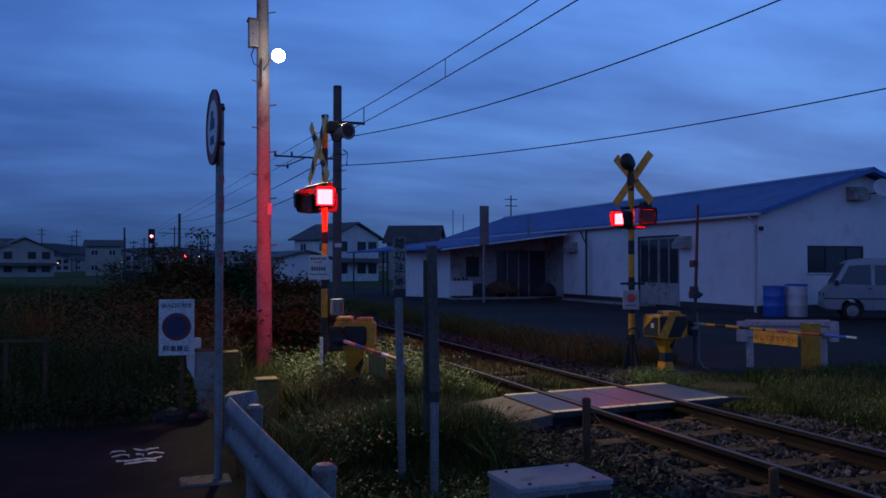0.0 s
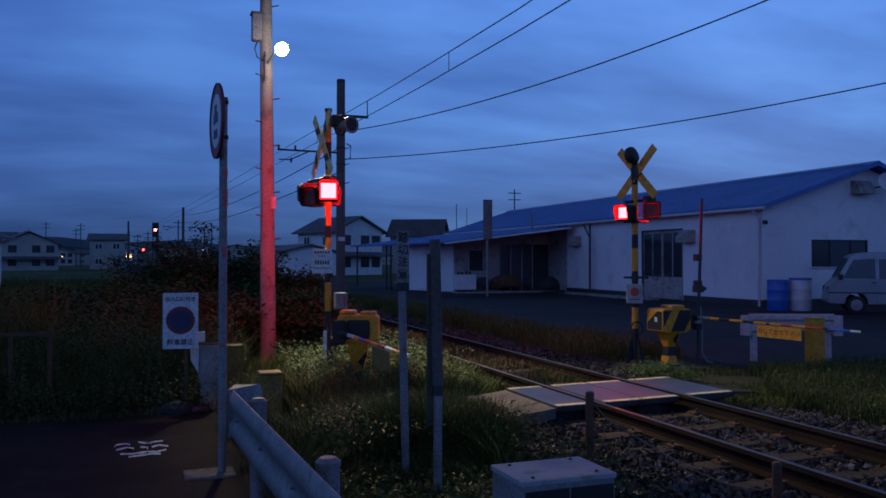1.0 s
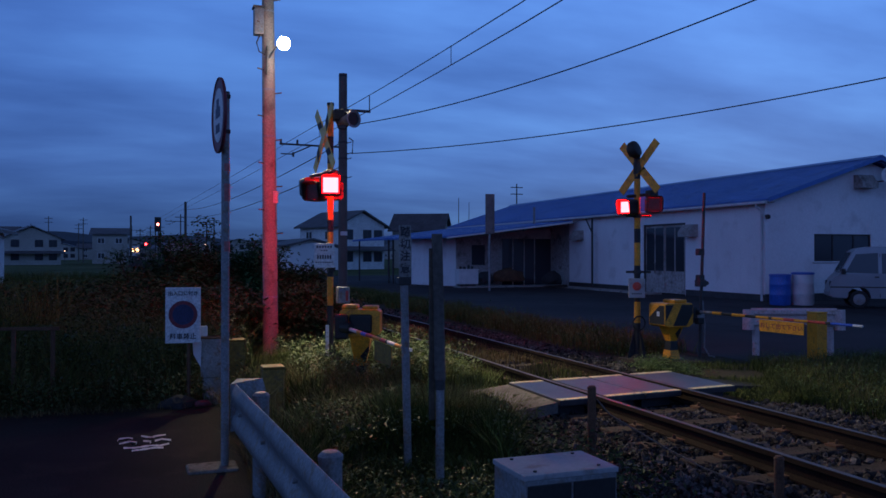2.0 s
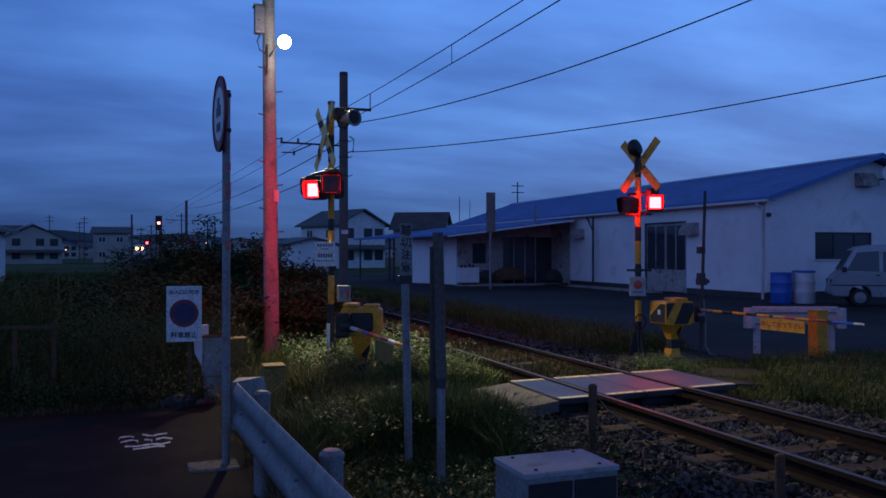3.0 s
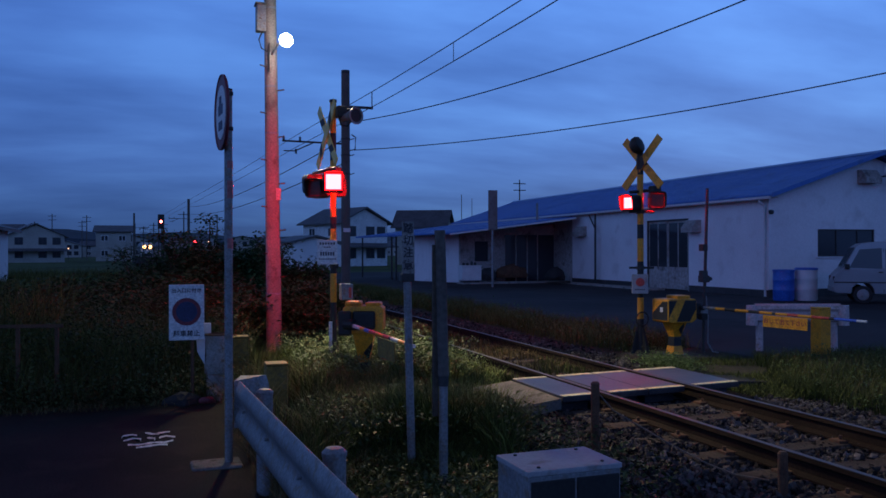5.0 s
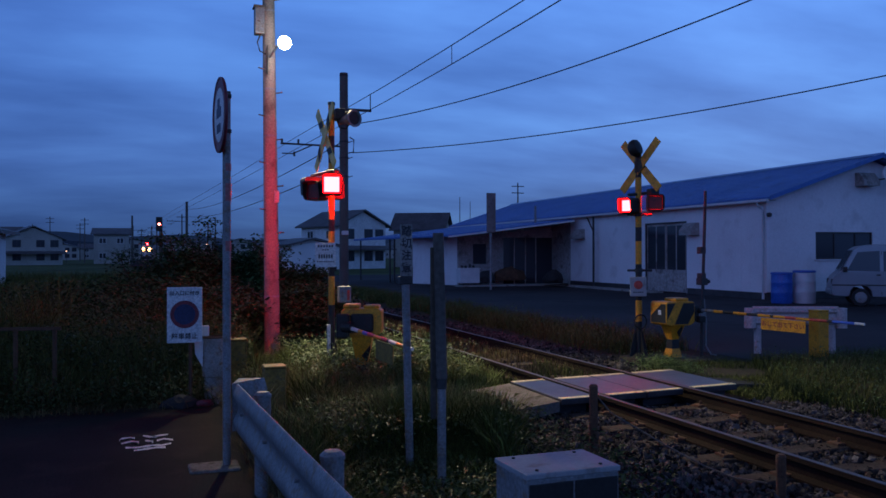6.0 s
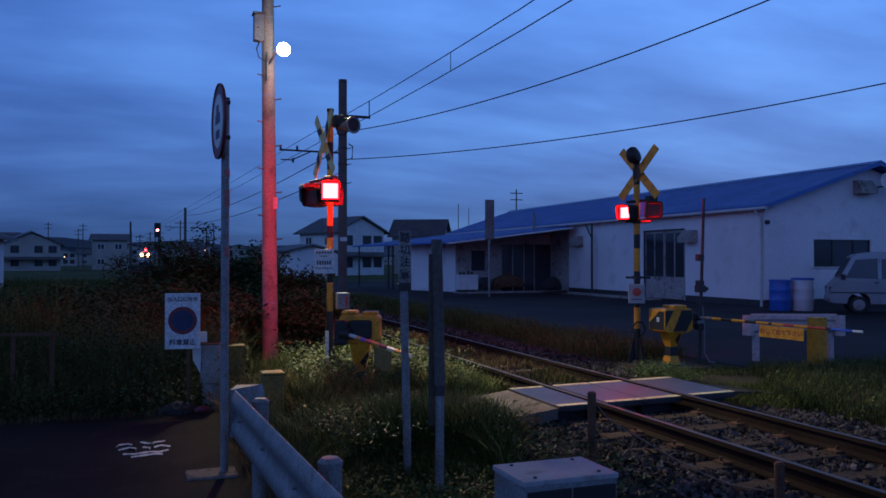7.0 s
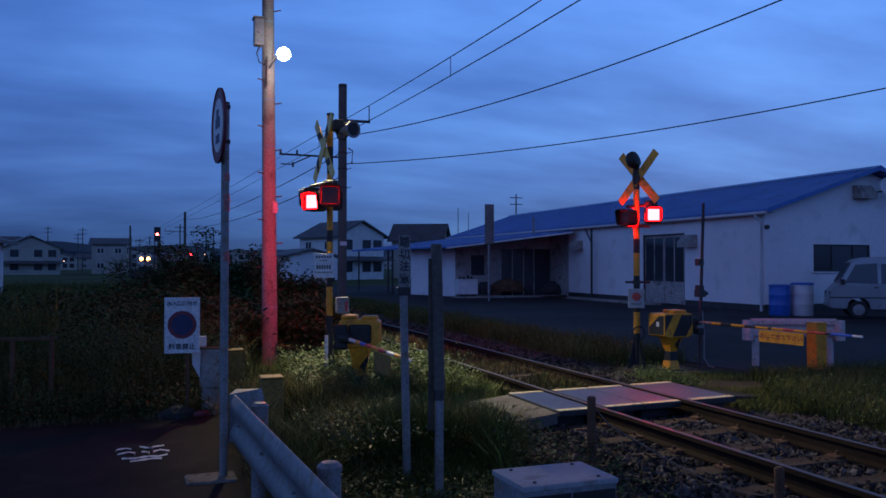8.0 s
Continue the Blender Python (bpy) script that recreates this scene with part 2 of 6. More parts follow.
def lathe(bm, prof, at=(0, 0, 0), turn=None, seg=20):
    """prof: (radius, height) pairs, turned round z."""
    m = Matrix.Translation(at) @ (turn if turn is not None else Matrix())
    rings = [[bm.verts.new(m @ Vector((r * math.cos(2 * math.pi * k / seg), r * math.sin(2 * math.pi * k / seg), z))) for k in range(seg)] for r, z in prof]
    for a, b in zip(rings, rings[1:]):
        for k in range(seg):
            bm.faces.new((a[k], a[(k + 1) % seg], b[(k + 1) % seg], b[k]))
    bm.faces.new(rings[0][::-1])
    bm.faces.new(rings[-1])
    return bm


def tube(bm, pts, r, seg=6):
    rings = []
    pts = [Vector(p) for p in pts]
    for i, p in enumerate(pts):
        d = (pts[min(i + 1, len(pts) - 1)] - pts[max(i - 1, 0)]).normalized()
        q = d.to_track_quat("Z", "Y")
        rings.append([bm.verts.new(p + q @ Vector((r * math.cos(2 * math.pi * k / seg), r * math.sin(2 * math.pi * k / seg), 0))) for k in range(seg)])
    for a, b in zip(rings, rings[1:]):
        for k in range(seg):
            bm.faces.new((a[k], a[(k + 1) % seg], b[(k + 1) % seg], b[k]))
    bm.faces.new(rings[0][::-1])
    bm.faces.new(rings[-1])
    return bm


def extrude_poly(bm, pts, d):
    """A closed outline of 3D points pushed along d."""
    a = [bm.verts.new(p) for p in pts]
    b = [bm.verts.new(Vector(p) + Vector(d)) for p in pts]
    bm.faces.new(a[::-1])
    bm.faces.new(b)
    for k in range(len(a)):
        bm.faces.new((a[k], a[(k + 1) % len(a)], b[(k + 1) % len(a)], b[k]))
    bmesh.ops.recalc_face_normals(bm, faces=bm.faces[:])
    return bm


def part(name, bm, material, parent=None, label="", smooth=False):
    me = bpy.data.meshes.new(name)
    bm.to_mesh(me)
    bm.free()
    me.materials.append(material)
    if smooth:
        me.polygons.foreach_set("use_smooth", [True] * len(me.polygons))
        me.set_sharp_from_angle(angle=radians(35))
    ob = new(name, me)
    ob.parent = parent
    if label:
        ob["label"] = label
    return ob


def raw(name, verts, faces, material, parent=None, label=""):
    me = bpy.data.meshes.new(name)
    me.from_pydata(verts, [], faces)
    me.materials.append(material)
    ob = new(name, me)
    ob.parent = parent
    if label:
        ob["label"] = label
    return ob


def thing(name, at, label, category, group="", rz=0.0, kind=""):
    e = new(name)
    e.empty_display_size = 0.1
    e.matrix_basis = pose(*at, 0, 0, rz)
    return tagged(e, label, category, group, kind)


B = bmesh.new
# ---- ground, roads, track ----
def track_x(y):
    """Centre of the track: straight past the crossing, then a gentle bend."""
    return 4.96 - 7.3 * (1 - math.exp(-((max(0.0, y - 16.0) / 100.0) ** 1.6))) + 1.1 * (1 - math.exp(-((max(0.0, y - 120.0) / 40.0) ** 2))) - 0.0016 * max(0.0, y - 190.0) ** 2


def sheet(name, x0, x1, y0, y1, z, nx, ny, material, label, category, rough=0.0, edge=0.0):
    verts, faces = [], []
    for j in range(ny + 1):
        for i in range(nx + 1):
            x, y = x0 + (x1 - x0) * i / nx, y0 + (y1 - y0) * j / ny
            if edge and i in (0, nx):
                x += edge * noise.noise((0.7 * y, 3.1 * i, 1.7))
            if edge and j in (0, ny):
                y += edge * (noise.noise((0.9 * x, 2.3 * j, 5.2)) + 0.4 * noise.noise((3.9 * x, 2.3 * j, 8.2)))
            k = min(1.0, max(0.0, (x - 6.7) / 0.8)) if rough else 0.0
            verts.append((x, y, z + rough * (1 - 0.7 * k) * noise.noise((0.8 * x, 0.8 * y, 0.3)) + 0.078 * k))
    for j in range(ny):
        for i in range(nx):
            a = j * (nx + 1) + i
            faces.append((a, a + 1, a + nx + 2, a + nx + 1))
    return tagged(raw(name, verts, faces, material), label, category, kind="structure")


sheet("ground", -1500, 1500, -300, 3200, -0.06, 60, 70, FIELD, "flat green paddy and meadow reaching to the horizon", "ground")
sheet("ground_verge", -14, 9.4, -6, 60, -0.03, 90, 200, SOIL, "bare brown earth under the weeds beside the track", "ground", rough=0.04)
sheet("road", -26, 0.72, -12, 9.75, 0.0, 60, 60, ASPHALT, "dark worn asphalt lane ending at the weeds", "road", edge=0.14)
sheet("pavement_yard", 8.6, 60, -12, 62, 0.06, 40, 40, YARD, "dark asphalt forecourt of the white building", "road", edge=0.1)
b = B()
box(b, 14.2, 37.6, 0.0, 19.7, 38.6, 0.14, 0.01)
box(b, 19.0, 29.0, 0.0, 19.7, 37.6, 0.13, 0.01)
tagged(part("pavement", b, CONCRETE), "pale concrete apron along the foot of the building", "pavement", kind="structure")

TRACK = thing("track", (0, 0, 0), "single railway track with rusty rails on stone ballast", "railway track", kind="structure")
# rail section, head up
SEC = [(-0.032, 0.150), (0.032, 0.150), (0.034, 0.120), (0.010, 0.108), (0.009, 0.035), (0.060, 0.014), (0.060, 0.0), (-0.060, 0.0), (-0.060, 0.014), (-0.009, 0.035), (-0.010, 0.108), (-0.034, 0.120)]
YS = [-8 + 2 * k for k in range(15)] + [22 + 4 * k for k in range(72)]


def rail(side):
    verts, faces = [], []
    for y in YS:
        for x, z in SEC:
            verts.append((track_x(y) + side * 0.566 + x, y, 0.08 + z))
    n = len(SEC)
    for j in range(len(YS) - 1):
        for k in range(n):
            faces.append((j * n + k, j * n + (k + 1) % n, (j + 1) * n + (k + 1) % n, (j + 1) * n + k))
    ob = raw("rail", verts, faces, RAIL_TOP, TRACK, "rusty steel rail with a worn tread")
    tv, tf = [], []
    for y in YS:
        for x in (-0.024, 0.024):
            tv.append((track_x(y) + side * 0.566 + x, y, 0.2335))
    for j in range(len(YS) - 1):
        tf.append((2 * j, 2 * j + 1, 2 * j + 3, 2 * j + 2))
    raw("tread", tv, tf, RAIL_SHINE, ob, "dull polished running surface")


rail(-1)
rail(1)
b = B()
box(b, -1.0, -0.11, -0.08, 1.0, 0.11, 0.0, 0.012)
sl = part("sleeper", b, SLEEPER, TRACK, "weathered sleeper half sunk in ballast")
sl.matrix_basis = pose(4.96, 0.55, 0.082)
y = 0.55
for k in range(72):
    y += 0.62
    o = new("sleeper", sl.data)
    o.parent = TRACK
    o.matrix_basis = pose(track_x(y) + random.uniform(-0.03, 0.03), y, 0.082 + random.uniform(-0.008, 0.004), 0, 0, random.uniform(-1.2, 1.2))
# rail fastenings near the crossing
b = B()
box(b, -0.05, -0.06, 0.0, 0.05, 0.06, 0.022, 0.004)
rod(b, (-0.02, 0, 0.02), (-0.02, 0, 0.055), 0.014, seg=8)
clip = part("fastening", b, RUST, TRACK)
clip.matrix_basis = pose(4.96 - 0.566 - 0.085, 1.17, 0.084)
for k in range(26):
    for dx in (-0.651, -0.481, 0.481, 0.651):
        o = new("fastening", clip.data)
        o.parent = TRACK
        o.matrix_basis = pose(4.96 + dx, 1.79 + 0.62 * k, 0.084, 0, 0, 180 if dx > 0 else 0)
# ballast bed, blackened for the shade between its stones, and the stones
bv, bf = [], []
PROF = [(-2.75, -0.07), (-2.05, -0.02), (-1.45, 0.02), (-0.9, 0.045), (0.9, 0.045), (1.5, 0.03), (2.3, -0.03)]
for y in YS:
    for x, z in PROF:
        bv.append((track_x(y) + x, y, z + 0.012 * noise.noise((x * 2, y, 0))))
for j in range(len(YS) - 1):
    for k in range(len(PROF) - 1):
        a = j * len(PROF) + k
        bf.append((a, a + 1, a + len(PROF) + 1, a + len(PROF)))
raw("ballast_bed", bv, bf, BED_SHADE, TRACK, "near-black ballast bed, coloured as the shade between the stones")


def stones(name, n, x0, x1, y0, y1, size, zf, label):
    rng = np.random.default_rng(5 + n)
    base = [(0, 0, 1), (0.9, 0, 0.3), (0.28, 0.85, 0.35), (-0.75, 0.5, 0.25), (-0.7, -0.55, 0.35), (0.3, -0.85, 0.2), (0, 0, -0.6)]
    tri = [(0, 1, 2), (0, 2, 3), (0, 3, 4), (0, 4, 5), (0, 5, 1), (6, 2, 1), (6, 3, 2), (6, 4, 3), (6, 5, 4), (6, 1, 5)]
    base = np.array(base)
    V, Fc = [], []
    for k in range(n):
        x, y = rng.uniform(x0, x1), rng.uniform(y0, y1)
        s = size * rng.uniform(0.5, 1.25) * np.array([rng.uniform(0.7, 1.3), rng.uniform(0.7, 1.3), rng.uniform(0.5, 1.0)])
        e = Euler(rng.uniform(0, 6.28, 3)).to_matrix()
        p = (base + rng.uniform(-0.22, 0.22, base.shape)) * s @ np.array(e)
        z = zf(x - track_x(y)) + rng.uniform(-0.014, 0.024)
        o = len(V)
        V.extend((p + [x, y, z]).tolist())
        Fc.extend([(a + o, c + o, d + o) for a, c, d in tri])
    return tagged(raw(name, V, Fc, STONE, TRACK, label), kind="stuff")


def bed_z(dx):
    return float(np.interp(dx, [q[0] for q in PROF], [q[1] for q in PROF]))


stones("ballast", 30000, 2.3, 7.2, 2.2, 7.6, 0.034, bed_z, "loose crushed stones")
stones("ballast", 9000, 3.0, 7.1, 9.0, 18.0, 0.04, bed_z, "loose crushed stones")
stones("ballast", 3500, 3.0, 7.1, 18.0, 34.0, 0.055, bed_z, "loose crushed stones")

# crossing deck: rubber panels with worn yellow edge lines
DK = thing("crossing_deck", (0, 0, 0), "grey rubber crossing panels with worn yellow edge lines between the rails", "level crossing", kind="structure")
def skew(bm):
    """The lane meets the track a little askew."""
    for v in bm.verts:
        v.co.y = 7.61 + (v.co.y - 7.58) * 0.90 + 0.088 * (v.co.x - 5.05)
    return bm


for x0, x1 in ((3.90, 4.335), (4.475, 4.955), (4.965, 5.445), (5.585, 6.20)):
    b = B()
    box(b, x0, 7.58, 0.165, x1, 8.98, 0.226, 0.008)
    box(b, x0 + 0.05, 7.75, 0.05, x1 - 0.05, 8.8, 0.165)
    pn = part("panel", skew(b), DECK, DK)
    b = B()
    box(b, x0 + 0.01, 7.585, 0.224, x1 - 0.01, 7.68, 0.231, 0.002)
    part("edge_line", skew(b), LINE_YELLOW, pn, "worn yellow edge line")
    b = B()
    box(b, x0 + 0.01, 8.885, 0.224, x1 - 0.01, 8.975, 0.231, 0.002)
    part("edge_line", skew(b), LINE_YELLOW, pn, "worn yellow edge line")
b = B()
extrude_poly(b, [(2.75, 7.60, -0.05), (2.75, 7.60, 0.03), (3.3, 7.6, 0.15), (3.89, 7.6, 0.205), (3.89, 7.6, 0.1)], (0, 1.38, 0))
tagged(part("pavement_apron", skew(b), APRON), "cracked pale concrete apron leading up to the crossing deck", "pavement", kind="structure")
b = B()
extrude_poly(b, [(6.21, 8.30, 0.03), (6.21, 8.30, 0.19), (6.7, 8.30, 0.10), (7.3, 8.30, 0.05), (7.3, 8.30, 0.0)], (0, 0.66, 0))
tagged(part("pavement_ramp", skew(b), YARD), "dark asphalt ramp between the crossing and the forecourt", "pavement", kind="structure")

# ---- the white building ----
def build_hall():
    H = thing("warehouse", (0, 0, 0), "long low white panel building with a blue sheet-metal roof", "building")
    X, Y0, Y1, Z0, ZT = 20.08, 23.4, 37.6, 0.06, 3.55
    def wall_y(name, x0, x1, y0, y1, holes, z1, material):
        b = B()
        ys = sorted({y0, y1, *[h[0] for h in holes], *[h[1] for h in holes]})
        for a, c in zip(ys, ys[1:]):
            zs = [(Z0, z1)]
            for h in holes:
                if h[0] <= a and c <= h[1]:
                    zs = [(p, q) for p, q in ((Z0, h[2]), (h[3], z1)) if q - p > 0.01]
            for p, q in zs:
                box(b, x0, a, p, x1, c, q)
        bmesh.ops.remove_doubles(b, verts=b.verts[:], dist=0.001)
        return part(name, b, material, H)
    wall_y("wall", X, X + 0.15, Y0 + 0.152, Y1, [(27.95, 30.9, Z0, 2.95)], ZT, WALL_WHITE)
    # gable wall facing the lane, with its window opening
    gx1 = 29.42
    gz = lambda x: 3.58 + 1.46 * (1 - abs(x - 24.75) / 4.67)
    wx0, wx1, wz0, wz1 = 22.2, 24.8, 1.45, 2.42
    pieces = [[(X, Z0), (wx0, Z0), (wx0, gz(wx0)), (X, gz(X))], [(wx0, Z0), (wx1, Z0), (wx1, wz0), (wx0, wz0)],
              [(wx0, wz1), (wx1, wz1), (wx1, gz(wx1)), (24.75, gz(24.75)), (wx0, gz(wx0))], [(wx1, Z0), (gx1, Z0), (gx1, gz(gx1)), (wx1, gz(wx1))]]
    for pts in pieces:
        b = B()
        extrude_poly(b, [(x, Y0, z) for x, z in pts], (0, 0.15, 0))
        part("gable_wall", b, WALL_WHITE, H, "white rendered gable wall")
    b = B()
    box(b, gx1 - 0.15, Y0 + 0.15, Z0, gx1, 55.0, ZT)
    box(b, X, 55.0, Z0, gx1, 55.15, ZT)
    box(b, X, 39.76, Z0, X + 0.15, 54.99, ZT)
    part("wall", b, WALL_WHITE, H)
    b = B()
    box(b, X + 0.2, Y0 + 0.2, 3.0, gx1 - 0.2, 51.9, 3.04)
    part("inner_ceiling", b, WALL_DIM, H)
    # base board
    b = B()
    for a, c in ((Y0 - 0.02, 27.9), (30.95, Y1)):
        box(b, X - 0.025, a, Z0, X, c, 0.30, 0.004)
    box(b, X - 0.02, Y0 - 0.025, Z0, gx1, Y0, 0.32, 0.004)
    part("plinth", b, DARK_TRIM, H, "dark plinth board")
    # panel joints on the long wall
    for yy in (24.7, 26.0, 32.2, 33.4, 35.9):
        b = B()
        box(b, X - 0.008, yy - 0.015, 0.3, X, yy + 0.015, ZT)
        part("joint_cover", b, WALL_WHITE, H)
    # folded sheet roof, two slopes
    def slope(x0, z0, x1, z1, y0, y1, name, label):
        verts, faces = [], []
        pitch = 0.20
        n = int((y1 - y0) / pitch)
        prof = []
        for k in range(n):
            y = y0 + k * pitch
            prof += [(y, 0.0), (y + 0.09, 0.0), (y + 0.115, 0.045), (y + 0.165, 0.045), (y + 0.19, 0.0)]
        prof.append((y1, 0.0))
        for x, z in ((x0, z0), (x1, z1)):
            for t in (0.0, -0.05):
                verts += [(x, y, z + d + t) for y, d in prof]
        m = len(prof)
        for k in range(m - 1):
            faces.append((k, k + 1, 2 * m + k + 1, 2 * m + k))
            faces.append((m + k, 3 * m + k, 3 * m + k + 1, m + k + 1))
            faces.append((k, m + k, m + k + 1, k + 1))
        faces.append((0, 2 * m, 3 * m, m))
        faces.append((m - 1, 2 * m - 1, 4 * m - 1, 3 * m - 1))
        return raw(name, verts, faces, ROOF_BLUE, H, label)
    slope(19.83, 3.56, 24.75, 5.17, 22.9, 55.2, "roof", "blue folded-sheet roof slope")
    slope(29.67, 3.56, 24.75, 5.17, 22.9, 55.2, "roof", "blue folded-sheet roof slope")
    b = B()
    extrude_poly(b, [(24.5, 22.85, 5.15), (24.75, 22.85, 5.27), (25.0, 22.85, 5.15), (24.75, 22.85, 5.20)], (0, 32.4, 0))
    part("ridge_cap", b, ROOF_BLUE, H)
    # verge boards and fascia
    b = B()
    extrude_poly(b, [(19.81, 22.87, 3.48), (24.75, 22.87, 5.09), (24.75, 22.87, 5.25), (19.81, 22.87, 3.64)], (0, 0.04, 0))
    part("verge_board", b, ROOF_BLUE, H, "blue metal verge flashing")
    b = B()
    extrude_poly(b, [(29.69, 22.87, 3.48), (24.752, 22.87, 5.09), (24.752, 22.87, 5.25), (29.69, 22.87, 3.64)], (0, 0.04, 0))
    part("verge_board", b, ROOF_BLUE, H, "blue metal verge flashing")
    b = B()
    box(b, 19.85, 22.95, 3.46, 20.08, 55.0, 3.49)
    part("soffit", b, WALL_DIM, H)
    # gutter and downpipes
    b = B()
    extrude_poly(b, [(19.73, 22.98, 3.52), (19.73, 22.98, 3.45), (19.75, 22.98, 3.42), (19.80, 22.98, 3.42), (19.82, 22.98, 3.45), (19.82, 22.98, 3.52)], (0, 32.0, 0))
    part("gutter", b, WHITE_PLASTIC, H, "pale plastic eaves gutter")
    b = B()
    tube(b, [(19.78, 23.52, 3.43), (19.79, 23.52, 3.34), (19.99, 23.52, 3.22), (20.02, 23.52, 3.1), (20.02, 23.52, 0.08)], 0.045, 10)
    part("downpipe", b, WHITE_PLASTIC, H, "grey-white downpipe at the corner", True)
    b = B()
    rod(b, (19.85, 34.9, 0.06), (19.85, 34.9, 3.4), 0.05)
    rod(b, (19.85, 34.9, 2.7), (20.08, 35.9, 3.4), 0.03)
    part("eaves_post", b, DARK_TRIM, H, "dark steel post under the eaves")
    # sliding glazed door, four leaves
    door = B()
    box(door, X + 0.02, 27.95, 2.88, X + 0.12, 30.9, 2.95)
    box(door, X + 0.02, 27.95, Z0, X + 0.12, 28.01, 2.95)
    box(door, X + 0.02, 30.84, Z0, X + 0.12, 30.9, 2.95)
    dr = part("door", door, DARK_TRIM, H, "four-leaf sliding door with glazed upper halves")
    for k in range(4):
        y0 = 28.02 + k * 0.705
        b = B()
        for a, c in ((y0, y0 + 0.05), (y0 + 0.65, y0 + 0.70)):
            box(b, X + 0.04 + 0.03 * (k % 2), a, 0.1, X + 0.075 + 0.03 * (k % 2), c, 2.88)
        box(b, X + 0.04 + 0.03 * (k % 2), y0 + 0.05, 2.80, X + 0.075 + 0.03 * (k % 2), y0 + 0.65, 2.88)
        box(b, X + 0.045 + 0.03 * (k % 2), y0 + 0.05, 0.1, X + 0.07 + 0.03 * (k % 2), y0 + 0.65, 1.0)
        part("leaf", b, WALL_DIM, dr, "aluminium door leaf with a solid lower panel")
        b = B()
        box(b, X + 0.052 + 0.03 * (k % 2), y0 + 0.05, 1.0, X + 0.06 + 0.03 * (k % 2), y0 + 0.65, 2.80)
        part("pane", b, GLASS_DARK, dr)
    # gable window
    win = B()
    for a in ((wx0, wz0, wx1, wz0 + 0.05), (wx0, wz1 - 0.05, wx1, wz1), (wx0, wz0 + 0.05, wx0 + 0.05, wz1 - 0.05), (wx1 - 0.05, wz0 + 0.05, wx1, wz1 - 0.05),
              (23.05, wz0 + 0.05, 23.1, wz1 - 0.05), (24.0, wz0 + 0.05, 24.05, wz1 - 0.05)):
        box(win, a[0], Y0 + 0.03, a[1], a[2], Y0 + 0.1, a[3])
    w = part("window", win, DARK_TRIM, H, "wide sliding window with dark aluminium frame")
    for a, c in ((wx0 + 0.05, 23.05), (23.1, 24.0), (24.05, wx1 - 0.05)):
        b = B()
        box(b, a, Y0 + 0.06, wz0 + 0.05, c, Y0 + 0.07, wz1 - 0.05)
        part("pane", b, GLASS_DARK if a < 23 else GLASS_GREY, w)
    b = B()
    box(b, wx0 - 0.06, Y0 - 0.06, wz0 - 0.05, wx1 + 0.06, Y0 + 0.03, wz0, 0.005)
    part("sill", b, WHITE_PLASTIC, w)
    # ventilation hoods
    def hood(x, y, z, face, s=1.0):
        b = B()
        if face == "gable":
            extrude_poly(b, [(x - 0.36 * s, y, z - 0.24 * s), (x - 0.36 * s, y, z + 0.24 * s), (x - 0.36 * s, y - 0.18 * s, z + 0.24 * s), (x - 0.36 * s, y - 0.42 * s, z - 0.05 * s), (x - 0.36 * s, y - 0.42 * s, z - 0.24 * s)], (0.72 * s, 0, 0))
        else:
            extrude_poly(b, [(x, y - 0.36 * s, z - 0.24 * s), (x, y - 0.36 * s, z + 0.24 * s), (x - 0.18 * s, y - 0.36 * s, z + 0.24 * s), (x - 0.42 * s, y - 0.36 * s, z - 0.05 * s), (x - 0.42 * s, y - 0.36 * s, z - 0.24 * s)], (0, 0.72 * s, 0))
        part("vent_hood", b, WALL_DIM, H, "grey metal ventilation hood")
    hood(24.36, Y0, 4.32, "gable")
    hood(X, 27.5, 2.62, "side")
    hood(X, 36.5, 2.62, "side")
    # small wall lamp by the corner
    b = B()
    lathe(b, [(0.05, 0), (0.09, 0.04), (0.09, 0.12), (0.03, 0.15)], (20.1, Y0 - 0.1, 2.92))
    box(b, 20.07, Y0 - 0.08, 3.0, 20.13, Y0, 3.06)
    part("wall_lamp", b, DARK_TRIM, H, "unlit wall lamp")
    # satellite dish on the gable
    dish = B()
    lathe(dish, [(0.02, -0.08), (0.18, -0.04), (0.29, 0.02), (0.34, 0.06), (0.33, 0.07), (0.16, -0.02), (0.02, -0.05)], (25.05, Y0 - 0.62, 4.50), Euler((radians(75), 0, radians(-25))).to_matrix().to_4x4(), 28)
    d = part("satellite_dish", dish, WHITE_PLASTIC, H, "white satellite dish", True)
    b = B()
    tube(b, [(25.1, Y0, 4.35), (25.1, Y0 - 0.3, 4.35), (25.07, Y0 - 0.55, 4.48)], 0.025, 8)
    part("bracket", b, DARK_TRIM, d)
    # annex with the lower roof
    b = B()
    extrude_poly(b, [(13.50, 43.30, Z0), (14.75, 39.75, Z0), (14.75, 39.75, 2.56), (13.50, 43.30, 2.52)], (0.14, 0.05, 0))
    part("annex_wall", b, WALL_WHITE, H, "white panel wall of the annex")
    for u in (0.3, 0.55, 0.8):
        b = B()
        x, y = 13.50 + 1.25 * u, 43.30 - 3.55 * u
        extrude_poly(b, [(x - 0.012, y + 0.034, Z0), (x + 0.012, y - 0.034, Z0), (x + 0.012, y - 0.034, 2.5), (x - 0.012, y + 0.034, 2.5)], (-0.012, -0.004, 0))
        part("joint_cover", b, WALL_WHITE, H)
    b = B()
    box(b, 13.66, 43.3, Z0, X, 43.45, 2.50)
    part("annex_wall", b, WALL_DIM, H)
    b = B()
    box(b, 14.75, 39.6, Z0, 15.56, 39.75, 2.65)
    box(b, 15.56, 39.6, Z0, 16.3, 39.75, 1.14)
